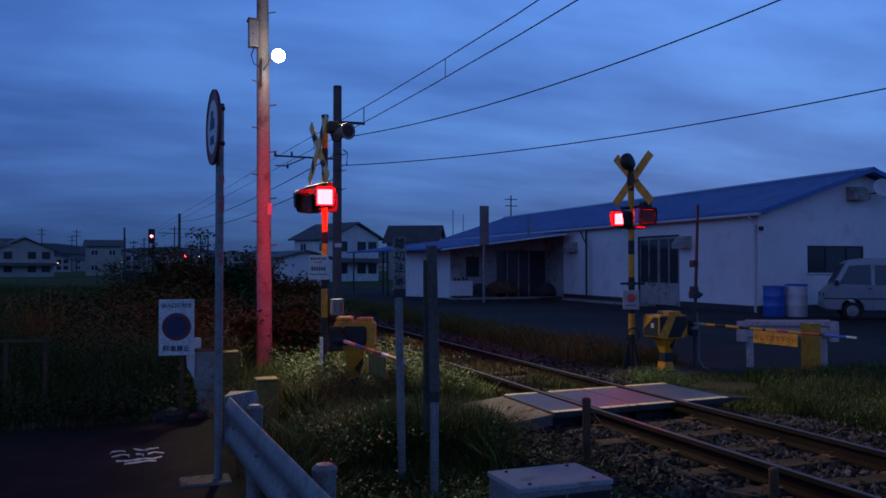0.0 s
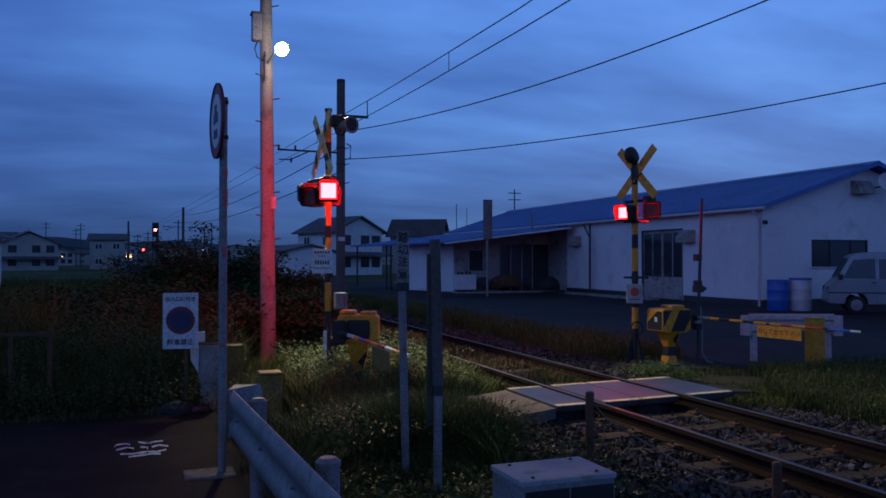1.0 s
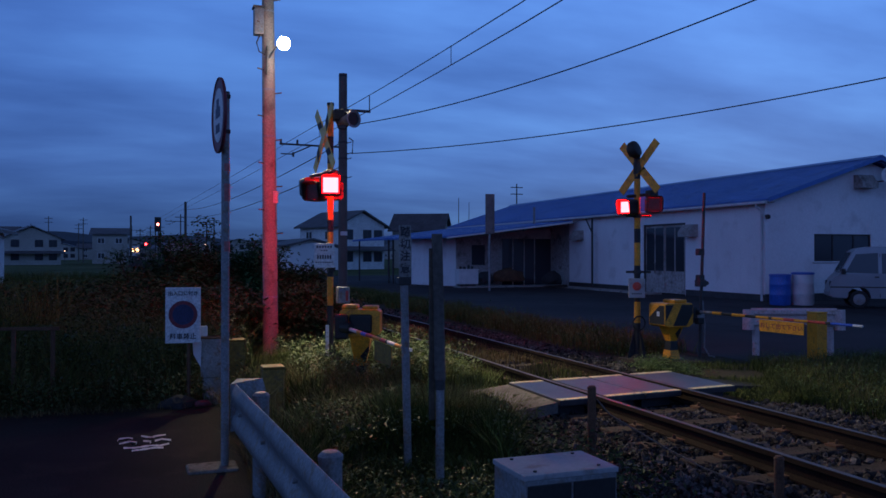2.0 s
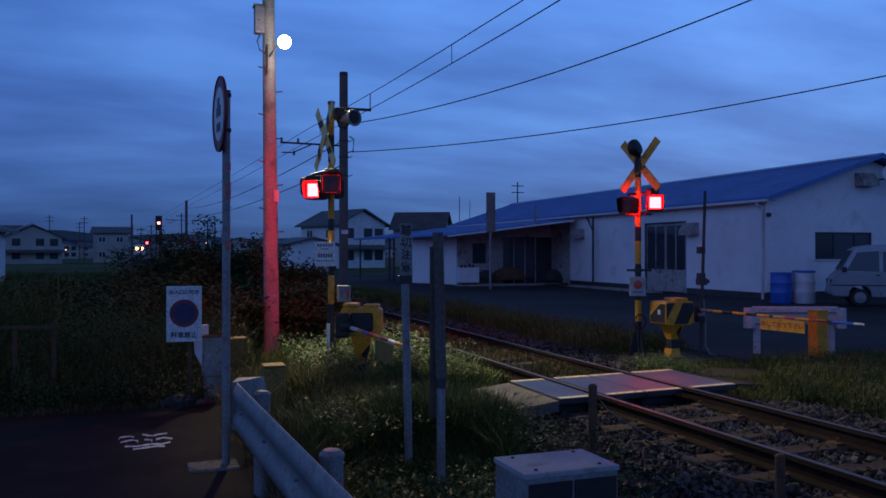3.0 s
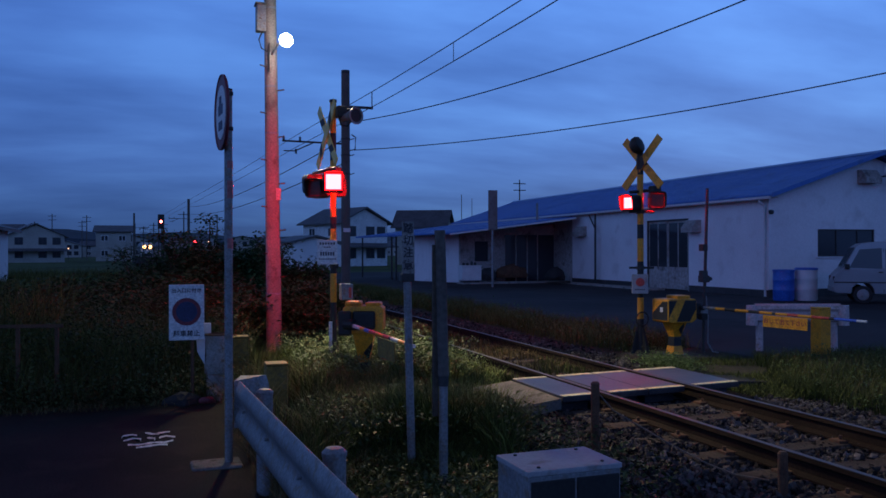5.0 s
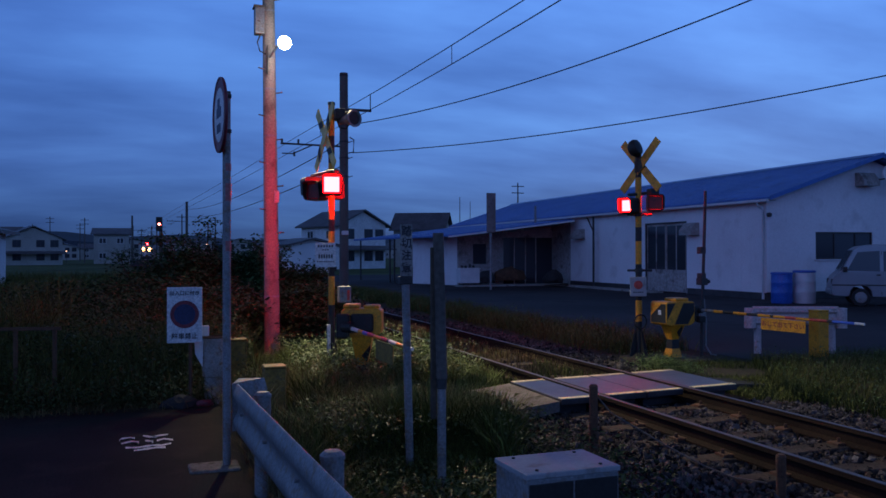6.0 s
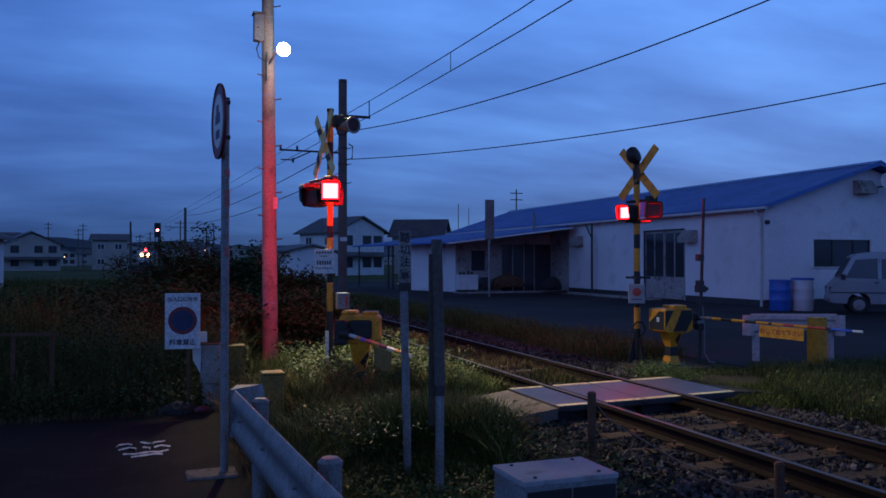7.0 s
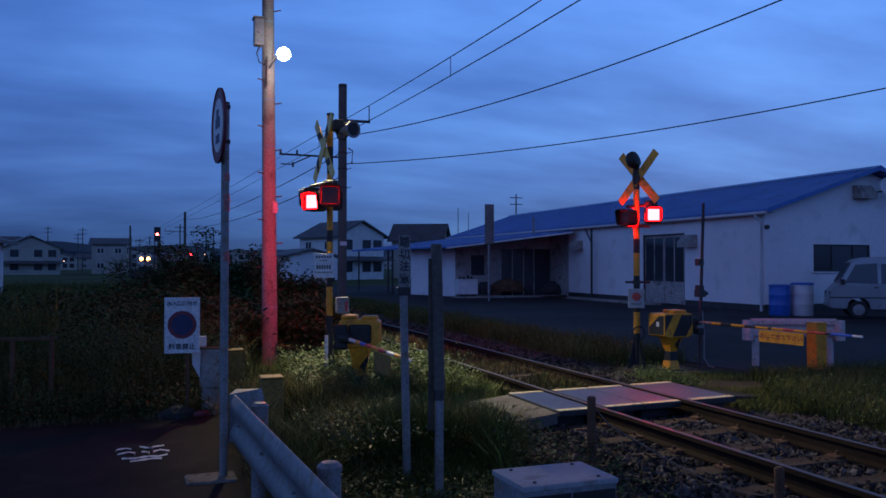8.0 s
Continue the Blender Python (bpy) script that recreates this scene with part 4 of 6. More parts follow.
def far_signal():
    S = thing("crossing_signal", (0, 0, 0), "yellow and black crossing signal with flashing red lamps before the forecourt", "crossing signal", "crossing signals")
    x, y = 7.26, 11.35
    base_skirt(S, x, y, 0.03, 0.5, 0.19)
    striped_post(S, x, y, 0.05, (0.1, 0.62, 0.95, 1.52, 1.88, 2.1, 2.88, 3.25))
    b = B()
    rod(b, (x, y, 2.96), (x, y, 3.14), 0.062, seg=14)
    part("collar", b, BLACK, S)
    cross_boards(S, x + 0.02, y - 0.06, 3.06, -72, 0.52, False)
    b = B()
    rod(b, (x, y, 2.62), (7.42, 11.2, 2.64), 0.025, seg=8)
    rod(b, (x, y, 2.62), (7.05, 11.3, 2.60), 0.025, seg=8)
    box(b, 7.34, 11.12, 2.58, 7.5, 11.26, 2.70, 0.02)
    part("lamp_bracket", b, BLACK, S)
    signal_lamp(S, 7.04, 11.26, 2.43, -68, 0, s=0.8, swap=True)
    signal_lamp(S, 7.41, 11.12, 2.47, -26, 1, s=0.82, swap=True)
    b = B()
    lathe(b, [(0.03, -0.08), (0.09, -0.07), (0.135, -0.02), (0.14, 0.04), (0.12, 0.08), (0.05, 0.10)], (7.17, 11.32, 3.33), pose(0, 0, 0, 70, 0, 30), 22)
    part("bell", b, BLACK, S, "black round warning bell", True)
    for z in (2.30, 1.42):
        b = B()
        rod(b, (7.1, 11.42, z), (7.46, 11.28, z), 0.018, seg=8)
        rod(b, (x, y, z - 0.03), (x, y, z + 0.03), 0.062, seg=14)
        part("step", b, DARK_TRIM, S)
    b = B()
    box(b, -0.125, -0.05, -0.15, 0.125, 0.06, 0.15, 0.012)
    c = part("alarm_box", b, BEIGE, S, "pale emergency button box with a red ring")
    c.matrix_basis = pose(7.18, 11.24, 1.17, 0, 0, -30)
    b = B()
    lathe(b, [(0.066, 0), (0.066, 0.012), (0.035, 0.014), (0.034, 0.02), (0.001, 0.022)], (0, -0.05, 0.03), pose(0, 0, 0, 90, 0, 0), 20)
    part("button", b, RED_PAINT, c)
    bars(c, -0.08, -0.10, 0.08, -0.07, 1, 5, -0.05, INK)
    b = B()
    tube(b, [(x + 0.05 * math.cos(0.5 * k) * 2.2 - 0.02, 11.27, 0.62 + 0.11 * math.sin(0.5 * k)) for k in range(14)], 0.012, 6)
    part("cable_loop", b, BLACK, S)


near_signal()
far_signal()


# ---- barrier machines with lowered arms ----
def barrier(x, y, z0, zb, rz, arm_len, label, arm_at, arm_rz, arm_dip, colours, near=False):
    M = thing("barrier_machine", (x, y, z0), label, "barrier machine", "barrier machines", rz)
    hx, hy, ht = (0.25, 0.16, 0.34) if near else (0.275, 0.19, 0.37)
    b = B()
    # case with a sloping belly
    extrude_poly(b, [(-hx, -hy, zb + 0.03), (-hx * 0.7, -hy, zb), (hx * 0.7, -hy, zb), (hx, -hy, zb + 0.05), (hx, -hy, zb + ht - 0.03), (hx - 0.04, -hy, zb + ht), (-hx + 0.03, -hy, zb + ht), (-hx, -hy, zb + ht - 0.03)], (0, 2 * hy, 0))
    bmesh.ops.bevel(b, geom=b.edges[:], offset=0.012, segments=2, affect="EDGES", profile=0.5)
    body = part("gear_case", b, YELLOW, M, "yellow gear case with black diagonal stripes")
    def front(pts):
        b = B()
        extrude_poly(b, [(p * hx, -hy - 0.003, zb + q * ht) for p, q in pts], (0, 0.005, 0))
        part("stripe", b, BLACK, body)
    def end(pts):
        b = B()
        extrude_poly(b, [(-hx - 0.003, p * hy, zb + q * ht) for p, q in pts], (0.005, 0, 0))
        part("stripe", b, BLACK, body)
    if near:
        # dark cover plate with rounded corners on the lane side
        b = B()
        box(b, -0.13, -hy - 0.03, zb + 0.05, 0.15, -hy - 0.001, zb + 0.28, 0.028)
        part("cover", b, BLACK, body, "black cover plate")
        end([(-0.9, 0.1), (-0.1, 0.1), (0.6, 0.9), (-0.2, 0.9)])
        for x0, h in ((-0.23, 0.055), (0.02, 0.04)):
            b = B()
            box(b, x0, -0.12, zb + ht - 0.005, x0 + 0.20, 0.12, zb + ht + h, 0.022)
            part("lid", b, YELLOW, body, "worn yellow lid")
    else:
        front([(-0.95, 0.22), (-0.38, 0.93), (-0.95, 0.93)])
        front([(-0.42, 0.06), (0.50, 0.06), (0.95, 0.55), (0.95, 0.93), (0.18, 0.93)])
        end([(0.90, 0.12), (-0.92, 0.12), (-0.92, 0.90), (-0.35, 0.90), (0.90, 0.40)])
        b = B()
        box(b, -0.05, -0.14, zb + ht - 0.005, 0.20, 0.14, zb + ht + 0.05, 0.02)
        part("lid", b, YELLOW, body)
        b = B()
        box(b, -hx - 0.009, -0.07, zb + 0.17, -hx - 0.004, -0.01, zb + 0.24)
        part("label_plate", b, PLATE, body)
    # pedestal: wide shoulder, narrow neck, flared foot
    for a, c, wa, wc, m in ((0.02, 0.16, 0.10, 0.075, YELLOW), (0.16, 0.30, 0.075, 0.062, BLACK), (0.30, zb, 0.062, 0.13, YELLOW)):
        b = B()
        rings = [[b.verts.new((sx * w, sy * w, z)) for sx, sy in ((-1, -1), (1, -1), (1, 1), (-1, 1))] for w, z in ((wa, a), (wc, c))]
        b.faces.new(rings[0][::-1])
        b.faces.new(rings[1])
        for k in range(4):
            b.faces.new((rings[0][k], rings[0][(k + 1) % 4], rings[1][(k + 1) % 4], rings[1][k]))
        part("pedestal", b, m, M)
    b = B()
    extrude_poly(b, [(0.0, -0.115, 0.42), (0.11, -0.135, 0.56), (0.11, -0.12, 0.50), (0.06, -0.088, 0.34)], (0, 0.03, 0))
    part("stripe", b, BLACK, M)
    b = B()
    rod(b, (0, 0, -0.04), (0, 0, 0.03), 0.24, 0.2, 18)
    part("footing", b, BLACK, M, "black round footing")
    b = B()
    if arm_at[0] > 0:
        box(b, hx, -0.18, zb + 0.06, hx + 0.10, 0.06, zb + 0.30, 0.02)
        rod(b, (hx + 0.1, -0.14, zb + 0.22), (arm_at[0], arm_at[1], arm_at[2]), 0.045, seg=12)
        box(b, hx + 0.04, -0.26, zb + 0.04, hx + 0.16, -0.16, zb + 0.14, 0.015)
    else:
        box(b, -0.30, -0.24, zb - 0.02, -0.14, -0.10, zb + 0.28, 0.025)
        rod(b, (-0.22, -0.2, zb + 0.12), (-0.10, -0.24, zb + 0.12), 0.07, seg=12)
    part("arm_drive", b, BLACK, M, "black arm drive")
    arm = new("barrier_arm")
    arm.parent = M
    arm.matrix_basis = Matrix.Translation(arm_at) @ pose(0, 0, 0, 0, arm_dip, arm_rz)
    pos = 0.0
    k = 0
    while pos < arm_len - 0.01:
        l, m = colours[k % len(colours)]
        b = B()
        rod(b, (pos, 0, 0), (min(pos + l, arm_len), 0, 0), 0.024 - 0.006 * pos / arm_len, 0.024 - 0.006 * min(pos + l, arm_len) / arm_len, 10)
        part("arm_band", b, m, arm)
        pos, k = pos + l, k + 1
    return M, arm


ARMS = [(0.22, GALV), (0.16, YELLOW), (0.18, BLACK), (0.22, YELLOW), (0.18, BLACK), (0.20, YELLOW), (0.05, BLACK), (0.18, YELLOW), (0.16, RED_PAINT), (0.20, YELLOW), (0.25, RED_PAINT), (0.07, BLACK), (0.30, BLUE_PAINT), (0.2, PLATE), (0.2, YELLOW), (0.2, BLACK), (0.3, YELLOW)]
NARM = [(0.12, GALV), (0.30, PLATE), (0.18, YELLOW), (0.20, BLUE_PAINT), (0.25, RED_PAINT), (0.28, YELLOW), (0.20, RED_PAINT), (0.06, BLACK), (0.25, PLATE), (0.2, YELLOW)]
M1, A1 = barrier(2.50, 10.12, 0.02, 0.66, -20, 2.3, "yellow and black barrier machine with its striped arm lowered", (-0.13, -0.22, 0.77), -68, 0.3, NARM, near=True)
M2, A2 = barrier(7.64, 11.0, 0.06, 0.52, 5, 2.5, "yellow and black barrier machine with lowered arm before the forecourt", (0.38, -0.227, 0.75), -77.5, 1.2, ARMS)
tn = B()
box(tn, -0.30, -0.006, -0.24, 0.30, 0.006, -0.03, 0.003)
pl = part("hanging_plate", tn, DULL_YELLOW, A1, "dull yellow plate hanging from the arm")
pl.matrix_basis = pose(1.40, 0, 0)
tn = B()
box(tn, -0.34, -0.006, -0.20, 0.34, 0.006, -0.03, 0.003)
pl = part("hanging_plate", tn, YELLOW, A2, "yellow plate with lettering hanging from the arm")
pl.matrix_basis = pose(1.35, 0, 0)
words("おして出て下さい", 0.082, pose(0, -0.008, -0.115, 90, 0, 0), RED_INK, pl)
b = B()
box(b, 7.0, 10.55, 0.0, 8.1, 11.5, 0.075, 0.01)
tagged(part("concrete_slab", b, SLEEPER), "flat concrete slab under the barrier machine", "slab")

# slim detector post beside the far machine
D = thing("detector_post", (8.31, 11.2, 0.06), "slim dark post with clamps beside the barrier", "post")
b = B()
rod(b, (0, 0, 0), (0.06, -0.05, 2.62), 0.028, 0.022, 10)
part("shaft", b, DARK_TRIM, D)
for z, s in ((1.62, 0.05), (1.2, 0.05), (1.12, 0.07), (0.62, 0.05)):
    b = B()
    box(b, -0.04, -s, z, 0.02 + s, s, z + 0.11, 0.012)
    part("clamp", b, DARK_TRIM if z > 1 else GALV, D)
b = B()
rod(b, (0.03, 0, 1.15), (0.15, -0.02, 1.18), 0.03, seg=10)
part("sensor_head", b, DARK_TRIM, D)
b = B()
tube(b, [(0.04, -0.03, 0.9), (0.07, -0.04, 0.5), (0.06, -0.05, 0.15), (0.13, -0.08, 0.02), (0.22, -0.1, 0.0)], 0.014, 6)
part("cable", b, GALV, D)


# ---- near things on the lane side ----
def round_sign():
    S = thing("road_sign", (0.58, 6.85, 0.0), "round red-rimmed prohibition sign on a grey steel pole", "road sign")
    b = B()
    rod(b, (0, 0, -0.05), (0, 0, 2.98), 0.032, seg=16)
    part("pole", b, GALV, S, smooth=True)
    b = B()
    rod(b, (0, 0, 2.98), (0, 0, 2.995), 0.034, seg=16)
    part("cap", b, DARK_TRIM, S)
    m = pose(-0.040, -0.02, 2.80, 0, -90, 5.0)
    b = B()
    lathe(b, [(0.295, 0.0), (0.30, 0.004), (0.30, 0.024), (0.29, 0.026), (0.285, 0.018)], (0, 0, 0), None, 40)
    d = part("disc", b, SIGN_RED, S, "red sign disc with a rolled rim")
    d.matrix_basis = m
    b = B()
    lathe(b, [(0.215, 0.018), (0.213, 0.0215)], (0, 0, 0), None, 40)
    part("field", b, PLATE, d, "pale blue-white centre")
    for q in ((-0.02, -0.10, 0.06, 0.10), (0.06, -0.04, 0.13, 0.06), (-0.14, -0.08, -0.07, 0.09)):
        b = B()
        box(b, q[0], q[1], 0.0215, q[2], q[3], 0.024, 0.001)
        part("symbol", b, SIGN_BLUE, d)
    for z in (2.66, 2.94):
        b = B()
        box(b, -0.055, -0.04, z, 0.036, 0.04, z + 0.03, 0.004)
        part("bracket", b, DARK_TRIM, S)
    # red bands painted on the pole for the red light it reflects
    for z, s in ((2.36, 0.06), (2.12, 0.14), (1.72, 0.08)):
        b = B()
        rod(b, (0.003, 0, z), (0.003, 0, z + s), 0.0335, seg=16)
        part("pole_glint", b, mat("red_glint", (0.35, 0.1, 0.1), (0.42, 0.14, 0.13), 0.4, bump=0), S, "red band standing in for a highlight on the pole")
    b = B()
    box(b, -0.30, -0.15, -0.02, 0.10, 0.13, 0.022, 0.02)
    for v in b.verts:
        v.co.x += 0.035 * noise.noise((v.co.x * 9, v.co.y * 9, 1.0))
        v.co.y += 0.035 * noise.noise((v.co.x * 9, v.co.y * 9, 4.0))
    part("footing", b, APRON, S, "chipped concrete footing")


round_sign()


def no_parking():
    S = thing("notice_board", (0.37, 9.78, 0.0), "white no-parking board with a red and blue roundel", "sign board", rz=-4)
    b = B()
    box(b, -0.19, -0.008, 0.70, 0.19, 0.008, 1.325, 0.006)
    p = part("board", b, PLATE, S, "white sheet-metal board")
    b = B()
    rod(b, (0.06, 0.03, -0.05), (0.06, 0.03, 1.2), 0.02, seg=10)
    part("stake", b, RUST, S)
    b = B()
    lathe(b, [(0.155, 0), (0.155, 0.004)], (0.0, -0.008, 1.02), pose(0, 0, 0, 90, 0, 0), 36)
    part("roundel", b, SIGN_RED, p, "red ring")
    b = B()
    lathe(b, [(0.115, 0), (0.115, 0.003)], (0.0, -0.012, 1.02), pose(0, 0, 0, 90, 0, 0), 36)
    part("roundel_field", b, SIGN_BLUE, p, "dark blue field")
    words("出入口に付き", 0.054, pose(0, -0.011, 1.255, 90, 0, 0), INK, p)
    words("駐車禁止", 0.072, pose(0, -0.011, 0.772, 90, 0, 0), INK, p)


no_parking()


def guard_rail():
    G = thing("guard_rail", (0, 0, 0), "scratched grey steel guard rail with round posts", "guard rail")
    sec = [(0.017 - 0.017 * math.cos(4 * math.pi * (0.06 + 0.88 * k / 20)), 0.35 * (1 - k / 20)) for k in range(21)]
    verts, faces = [], []
    ysx = [6.17 - 0.32 * k for k in range(20)]
    for yy in ysx:
        x = 0.60 + 0.045 * (6.17 - yy)
        for dx, dz in sec:
            verts.append((x - dx, yy, 0.41 + dz))
        for dx, dz in sec:
            verts.append((x - dx + 0.006, yy, 0.41 + dz))
    n = len(sec)
    for j in range(len(ysx) - 1):
        for k in range(n - 1):
            a, c = 2 * n * j + k, 2 * n * (j + 1) + k
            faces += [(a, a + 1, c + 1, c), (a + n, c + n, c + n + 1, a + n + 1)]
        faces += [(2 * n * j, 2 * n * (j + 1), 2 * n * (j + 1) + n, 2 * n * j + n), (2 * n * j + n - 1, 2 * n * j + 2 * n - 1, 2 * n * (j + 1) + 2 * n - 1, 2 * n * (j + 1) + n - 1)]
    for k in range(n - 1):
        faces.append((k, k + n, k + n + 1, k + 1))
    bm_ = raw("beam", verts, faces, GALV, G, "corrugated steel beam")
    bm_.data.polygons.foreach_set("use_smooth", [True] * len(bm_.data.polygons))
    b = B()
    extrude_poly(b, [(0.56, 6.17, 0.42), (0.56, 6.18, 0.76), (0.62, 6.30, 0.78), (0.80, 6.27, 0.78), (0.82, 6.24, 0.70), (0.70, 6.20, 0.42)], (0, 0.006, 0))
    part("end_plate", b, GALV, G, "bent end plate")
    for x, yy, h in ((0.755, 6.0, 0.69), (0.83, 3.97, 0.72), (0.92, 2.0, 0.72)):
        b = B()
        rod(b, (x, yy, -0.05), (x, yy, h), 0.057, seg=18)
        p = part("post", b, GALV, G, "round steel post", True)
        b = B()
        lathe(b, [(0.062, -0.01), (0.062, 0.01), (0.04, 0.03), (0.005, 0.036)], (x, yy, h), seg=18)
        part("cap", b, GALV, p)
    for yy in (5.9, 5.0, 4.1, 3.4):
        b = B()
        x = 0.60 + 0.045 * (6.17 - yy) - 0.022
        rod(b, (x + 0.02, yy, 0.585), (x - 0.003, yy, 0.585), 0.011, seg=8)
        part("bolt", b, GALV, G)


guard_rail()


def plain_post(name, at, w, h, material, label, square=True):
    T = thing(name, at, label, "post")
    b = B()
    if square:
        box(b, -w / 2, -w / 2, -0.05, w / 2, w / 2, h, 0.012)
    else:
        rod(b, (0, 0, -0.05), (0, 0, h), w / 2, seg=14)
    part("shaft", b, material, T)
    b = B()
    if square:
        box(b, -w / 2 - 0.006, -w / 2 - 0.006, h, w / 2 + 0.006, w / 2 + 0.006, h + 0.03, 0.012)
    else:
        lathe(b, [(w / 2 + 0.002, 0), (w / 2 + 0.002, 0.01), (w / 3, 0.025)], (0, 0, h), seg=14)
    part("cap", b, material, T)
    return T


plain_post("warning_post", (1.20, 8.62, 0), 0.215, 0.53, DULL_YELLOW, "squat dull yellow concrete post in the weeds")
plain_post("warning_post", (1.04, 10.80, 0), 0.225, 0.60, DULL_YELLOW, "squat dull yellow post behind the bollard")
plain_post("track_marker", (3.42, 6.02, 0.0), 0.07, 0.60, RUST, "rusty short marker post in the ballast", False)
plain_post("track_marker", (3.97, 4.50, 0.0), 0.065, 0.33, RUST, "rusty short marker post near the rail", False)
wire("slack_chain", [(3.45, 6.0, 0.52), (3.53, 5.93, 0.40), (3.62, 5.80, 0.33), (3.75, 5.45, 0.21), (3.85, 5.15, 0.13), (3.92, 4.9, 0.10), (3.94, 4.6, 0.14)], 0.006, "thin slack chain between marker posts", "chain", DARK_POLE)

b = B()
T = thing("bollard", (0.70, 9.98, 0), "broken white painted steel bollard with a rusty rim", "bollard")
lathe(b, [(0.105, -0.05), (0.105, 0.28), (0.128, 0.29), (0.128, 0.74), (0.12, 0.74), (0.118, 0.66)], (0, 0, 0), None, 22)
part("shell", b, mat("stained_white", (0.24, 0.225, 0.205), (0.33, 0.31, 0.285), 0.7, big=4, c=(0.22, 0.14, 0.09)), T, smooth=True)
b = B()
lathe(b, [(0.131, 0.725), (0.131, 0.745), (0.117, 0.747), (0.117, 0.72)], (0, 0, 0), None, 22)
part("rim", b, RUST, T)
b = B()
extrude_poly(b, [(-0.13, -0.06, 0.40), (-0.12, -0.06, 0.70), (-0.22, -0.05, 0.72), (-0.21, -0.05, 0.55)], (0, 0.02, 0.0))
box(b, -0.17, -0.12, 0.76, -0.06, -0.08, 0.88, 0.01)
part("torn_flap", b, WHITE_PLASTIC, T, "bent strip of torn sheet")
b = B()
bmesh.ops.create_icosphere(b, subdivisions=2, radius=0.17, matrix=Matrix.Translation((0.32, 9.72, 0.02)) @ Matrix.Diagonal((1.3, 0.8, 0.5, 1)))
for v in b.verts:
    v.co += 0.05 * noise.noise_vector(v.co * 7)
tagged(part("rubbish_bag", b, RUBBER), "crumpled dark bag lying at the road edge", "rubbish")
b = B()
bmesh.ops.create_icosphere(b, subdivisions=2, radius=0.07, matrix=Matrix.Translation((0.58, 9.66, 0.03)) @ Matrix.Diagonal((1.4, 0.8, 0.6, 1)))
for v in b.verts:
    v.co += 0.02 * noise.noise_vector(v.co * 17)
tagged(part("rubbish_scrap", b, SIGN_RED), "small faded red scrap at the road edge", "rubbish")


def slim_sign():
    S = thing("slim_sign", (1.83, 5.94, 0), "narrow wooden notice on a grey pipe in the weeds", "sign")
    b = B()
    rod(b, (0, 0, -0.05), (-0.045, -0.03, 1.52), 0.029, seg=14)
    part("pole", b, GALV, S, smooth=True)
    b = B()
    box(b, -0.09, -0.06, 1.53, 0.0, -0.04, 1.915, 0.005)
    p = part("plate", b, mat("weathered_board", (0.20, 0.195, 0.18), (0.32, 0.31, 0.29), 0.85, big=9, c=(0.10, 0.095, 0.085)), S, "narrow weathered white board")
    for z, ch in ((1.86, "踏"), (1.77, "切"), (1.68, "注"), (1.59, "意")):
        words(ch, 0.078, pose(-0.045, -0.0615, z, 90, 0, 0), INK, p)
    b = B()
    box(b, -0.095, -0.065, 1.47, 0.0, 0.01, 1.53, 0.008)
    part("clamp", b, DARK_TRIM, S)


slim_sign()
S = thing("cut_pole", (1.91, 5.46, 0), "grey pipe stub with a weathered wooden upper half", "pole")
b = B()
rod(b, (0, 0, -0.05), (0, 0, 0.80), 0.030, seg=14)
part("pipe", b, GALV, S, smooth=True)
b = B()
rod(b, (0, 0, 0.76), (0, 0, 0.83), 0.035, seg=14)
part("collar", b, DARK_TRIM, S)
b = B()
rod(b, (0, 0, 0.83), (-0.02, 0.01, 1.84), 0.039, 0.038, 14)
part("wooden_stub", b, DARK_POLE, S, smooth=True)
b = B()
box(b, -0.072, 0.005, 0.55, -0.034, 0.035, 1.74, 0.004)
part("wooden_slat", b, BARK, S, "brown wooden slat tied to the pole")

C = thing("relay_cabinet", (1.641, 3.207, 0.0), "grey steel trackside cabinet with a bolted flat lid", "cabinet", rz=1.5)
b = B()
box(b, -0.215, -0.15, 0.0, 0.215, 0.15, 0.785, 0.006)
body = part("body", b, GALV, C)
b = B()
box(b, -0.22, -0.156, 0.785, 0.22, 0.156, 0.808, 0.004)
lid = part("lid", b, BEIGE, C, "pale scratched lid")
for x, yy in ((-0.15, -0.11), (0.15, -0.11), (-0.15, 0.11), (0.15, 0.11)):
    b = B()
    rod(b, (x, yy, 0.808), (x, yy, 0.814), 0.008, seg=8)
    part("screw", b, DARK_TRIM, lid)
for x0, x1 in ((-0.205, -0.006), (0.006, 0.205)):
    b = B()
    box(b, x0, -0.158, 0.04, x1, -0.149, 0.765, 0.003)
    part("door", b, BLACK, body, "dark recessed front panel")
b = B()
box(b, 1.28, 2.98, -0.06, 2.03, 3.46, 0.02, 0.01)
tagged(part("concrete_pad", b, CONCRETE), "small concrete pad under the cabinet", "slab")

# low rusty fence at the lane's far edge
Fn = thing("fence", (-2.2, 10.6, 0), "low rusty steel fence half lost in weeds", "fence", rz=-13)
for k in range(6):
    b = B()
    box(b, 0.42 * k - 0.9, -0.02, -0.05, 0.42 * k - 0.86, 0.02, 0.86, 0.004)
    part("post", b, RUST, Fn)
for z in (0.84, 0.12, 0.02):
    b = B()
    box(b, -0.95, -0.03, z, 1.3, -0.021, z + 0.04, 0.003)
    part("rail", b, RUST, Fn)
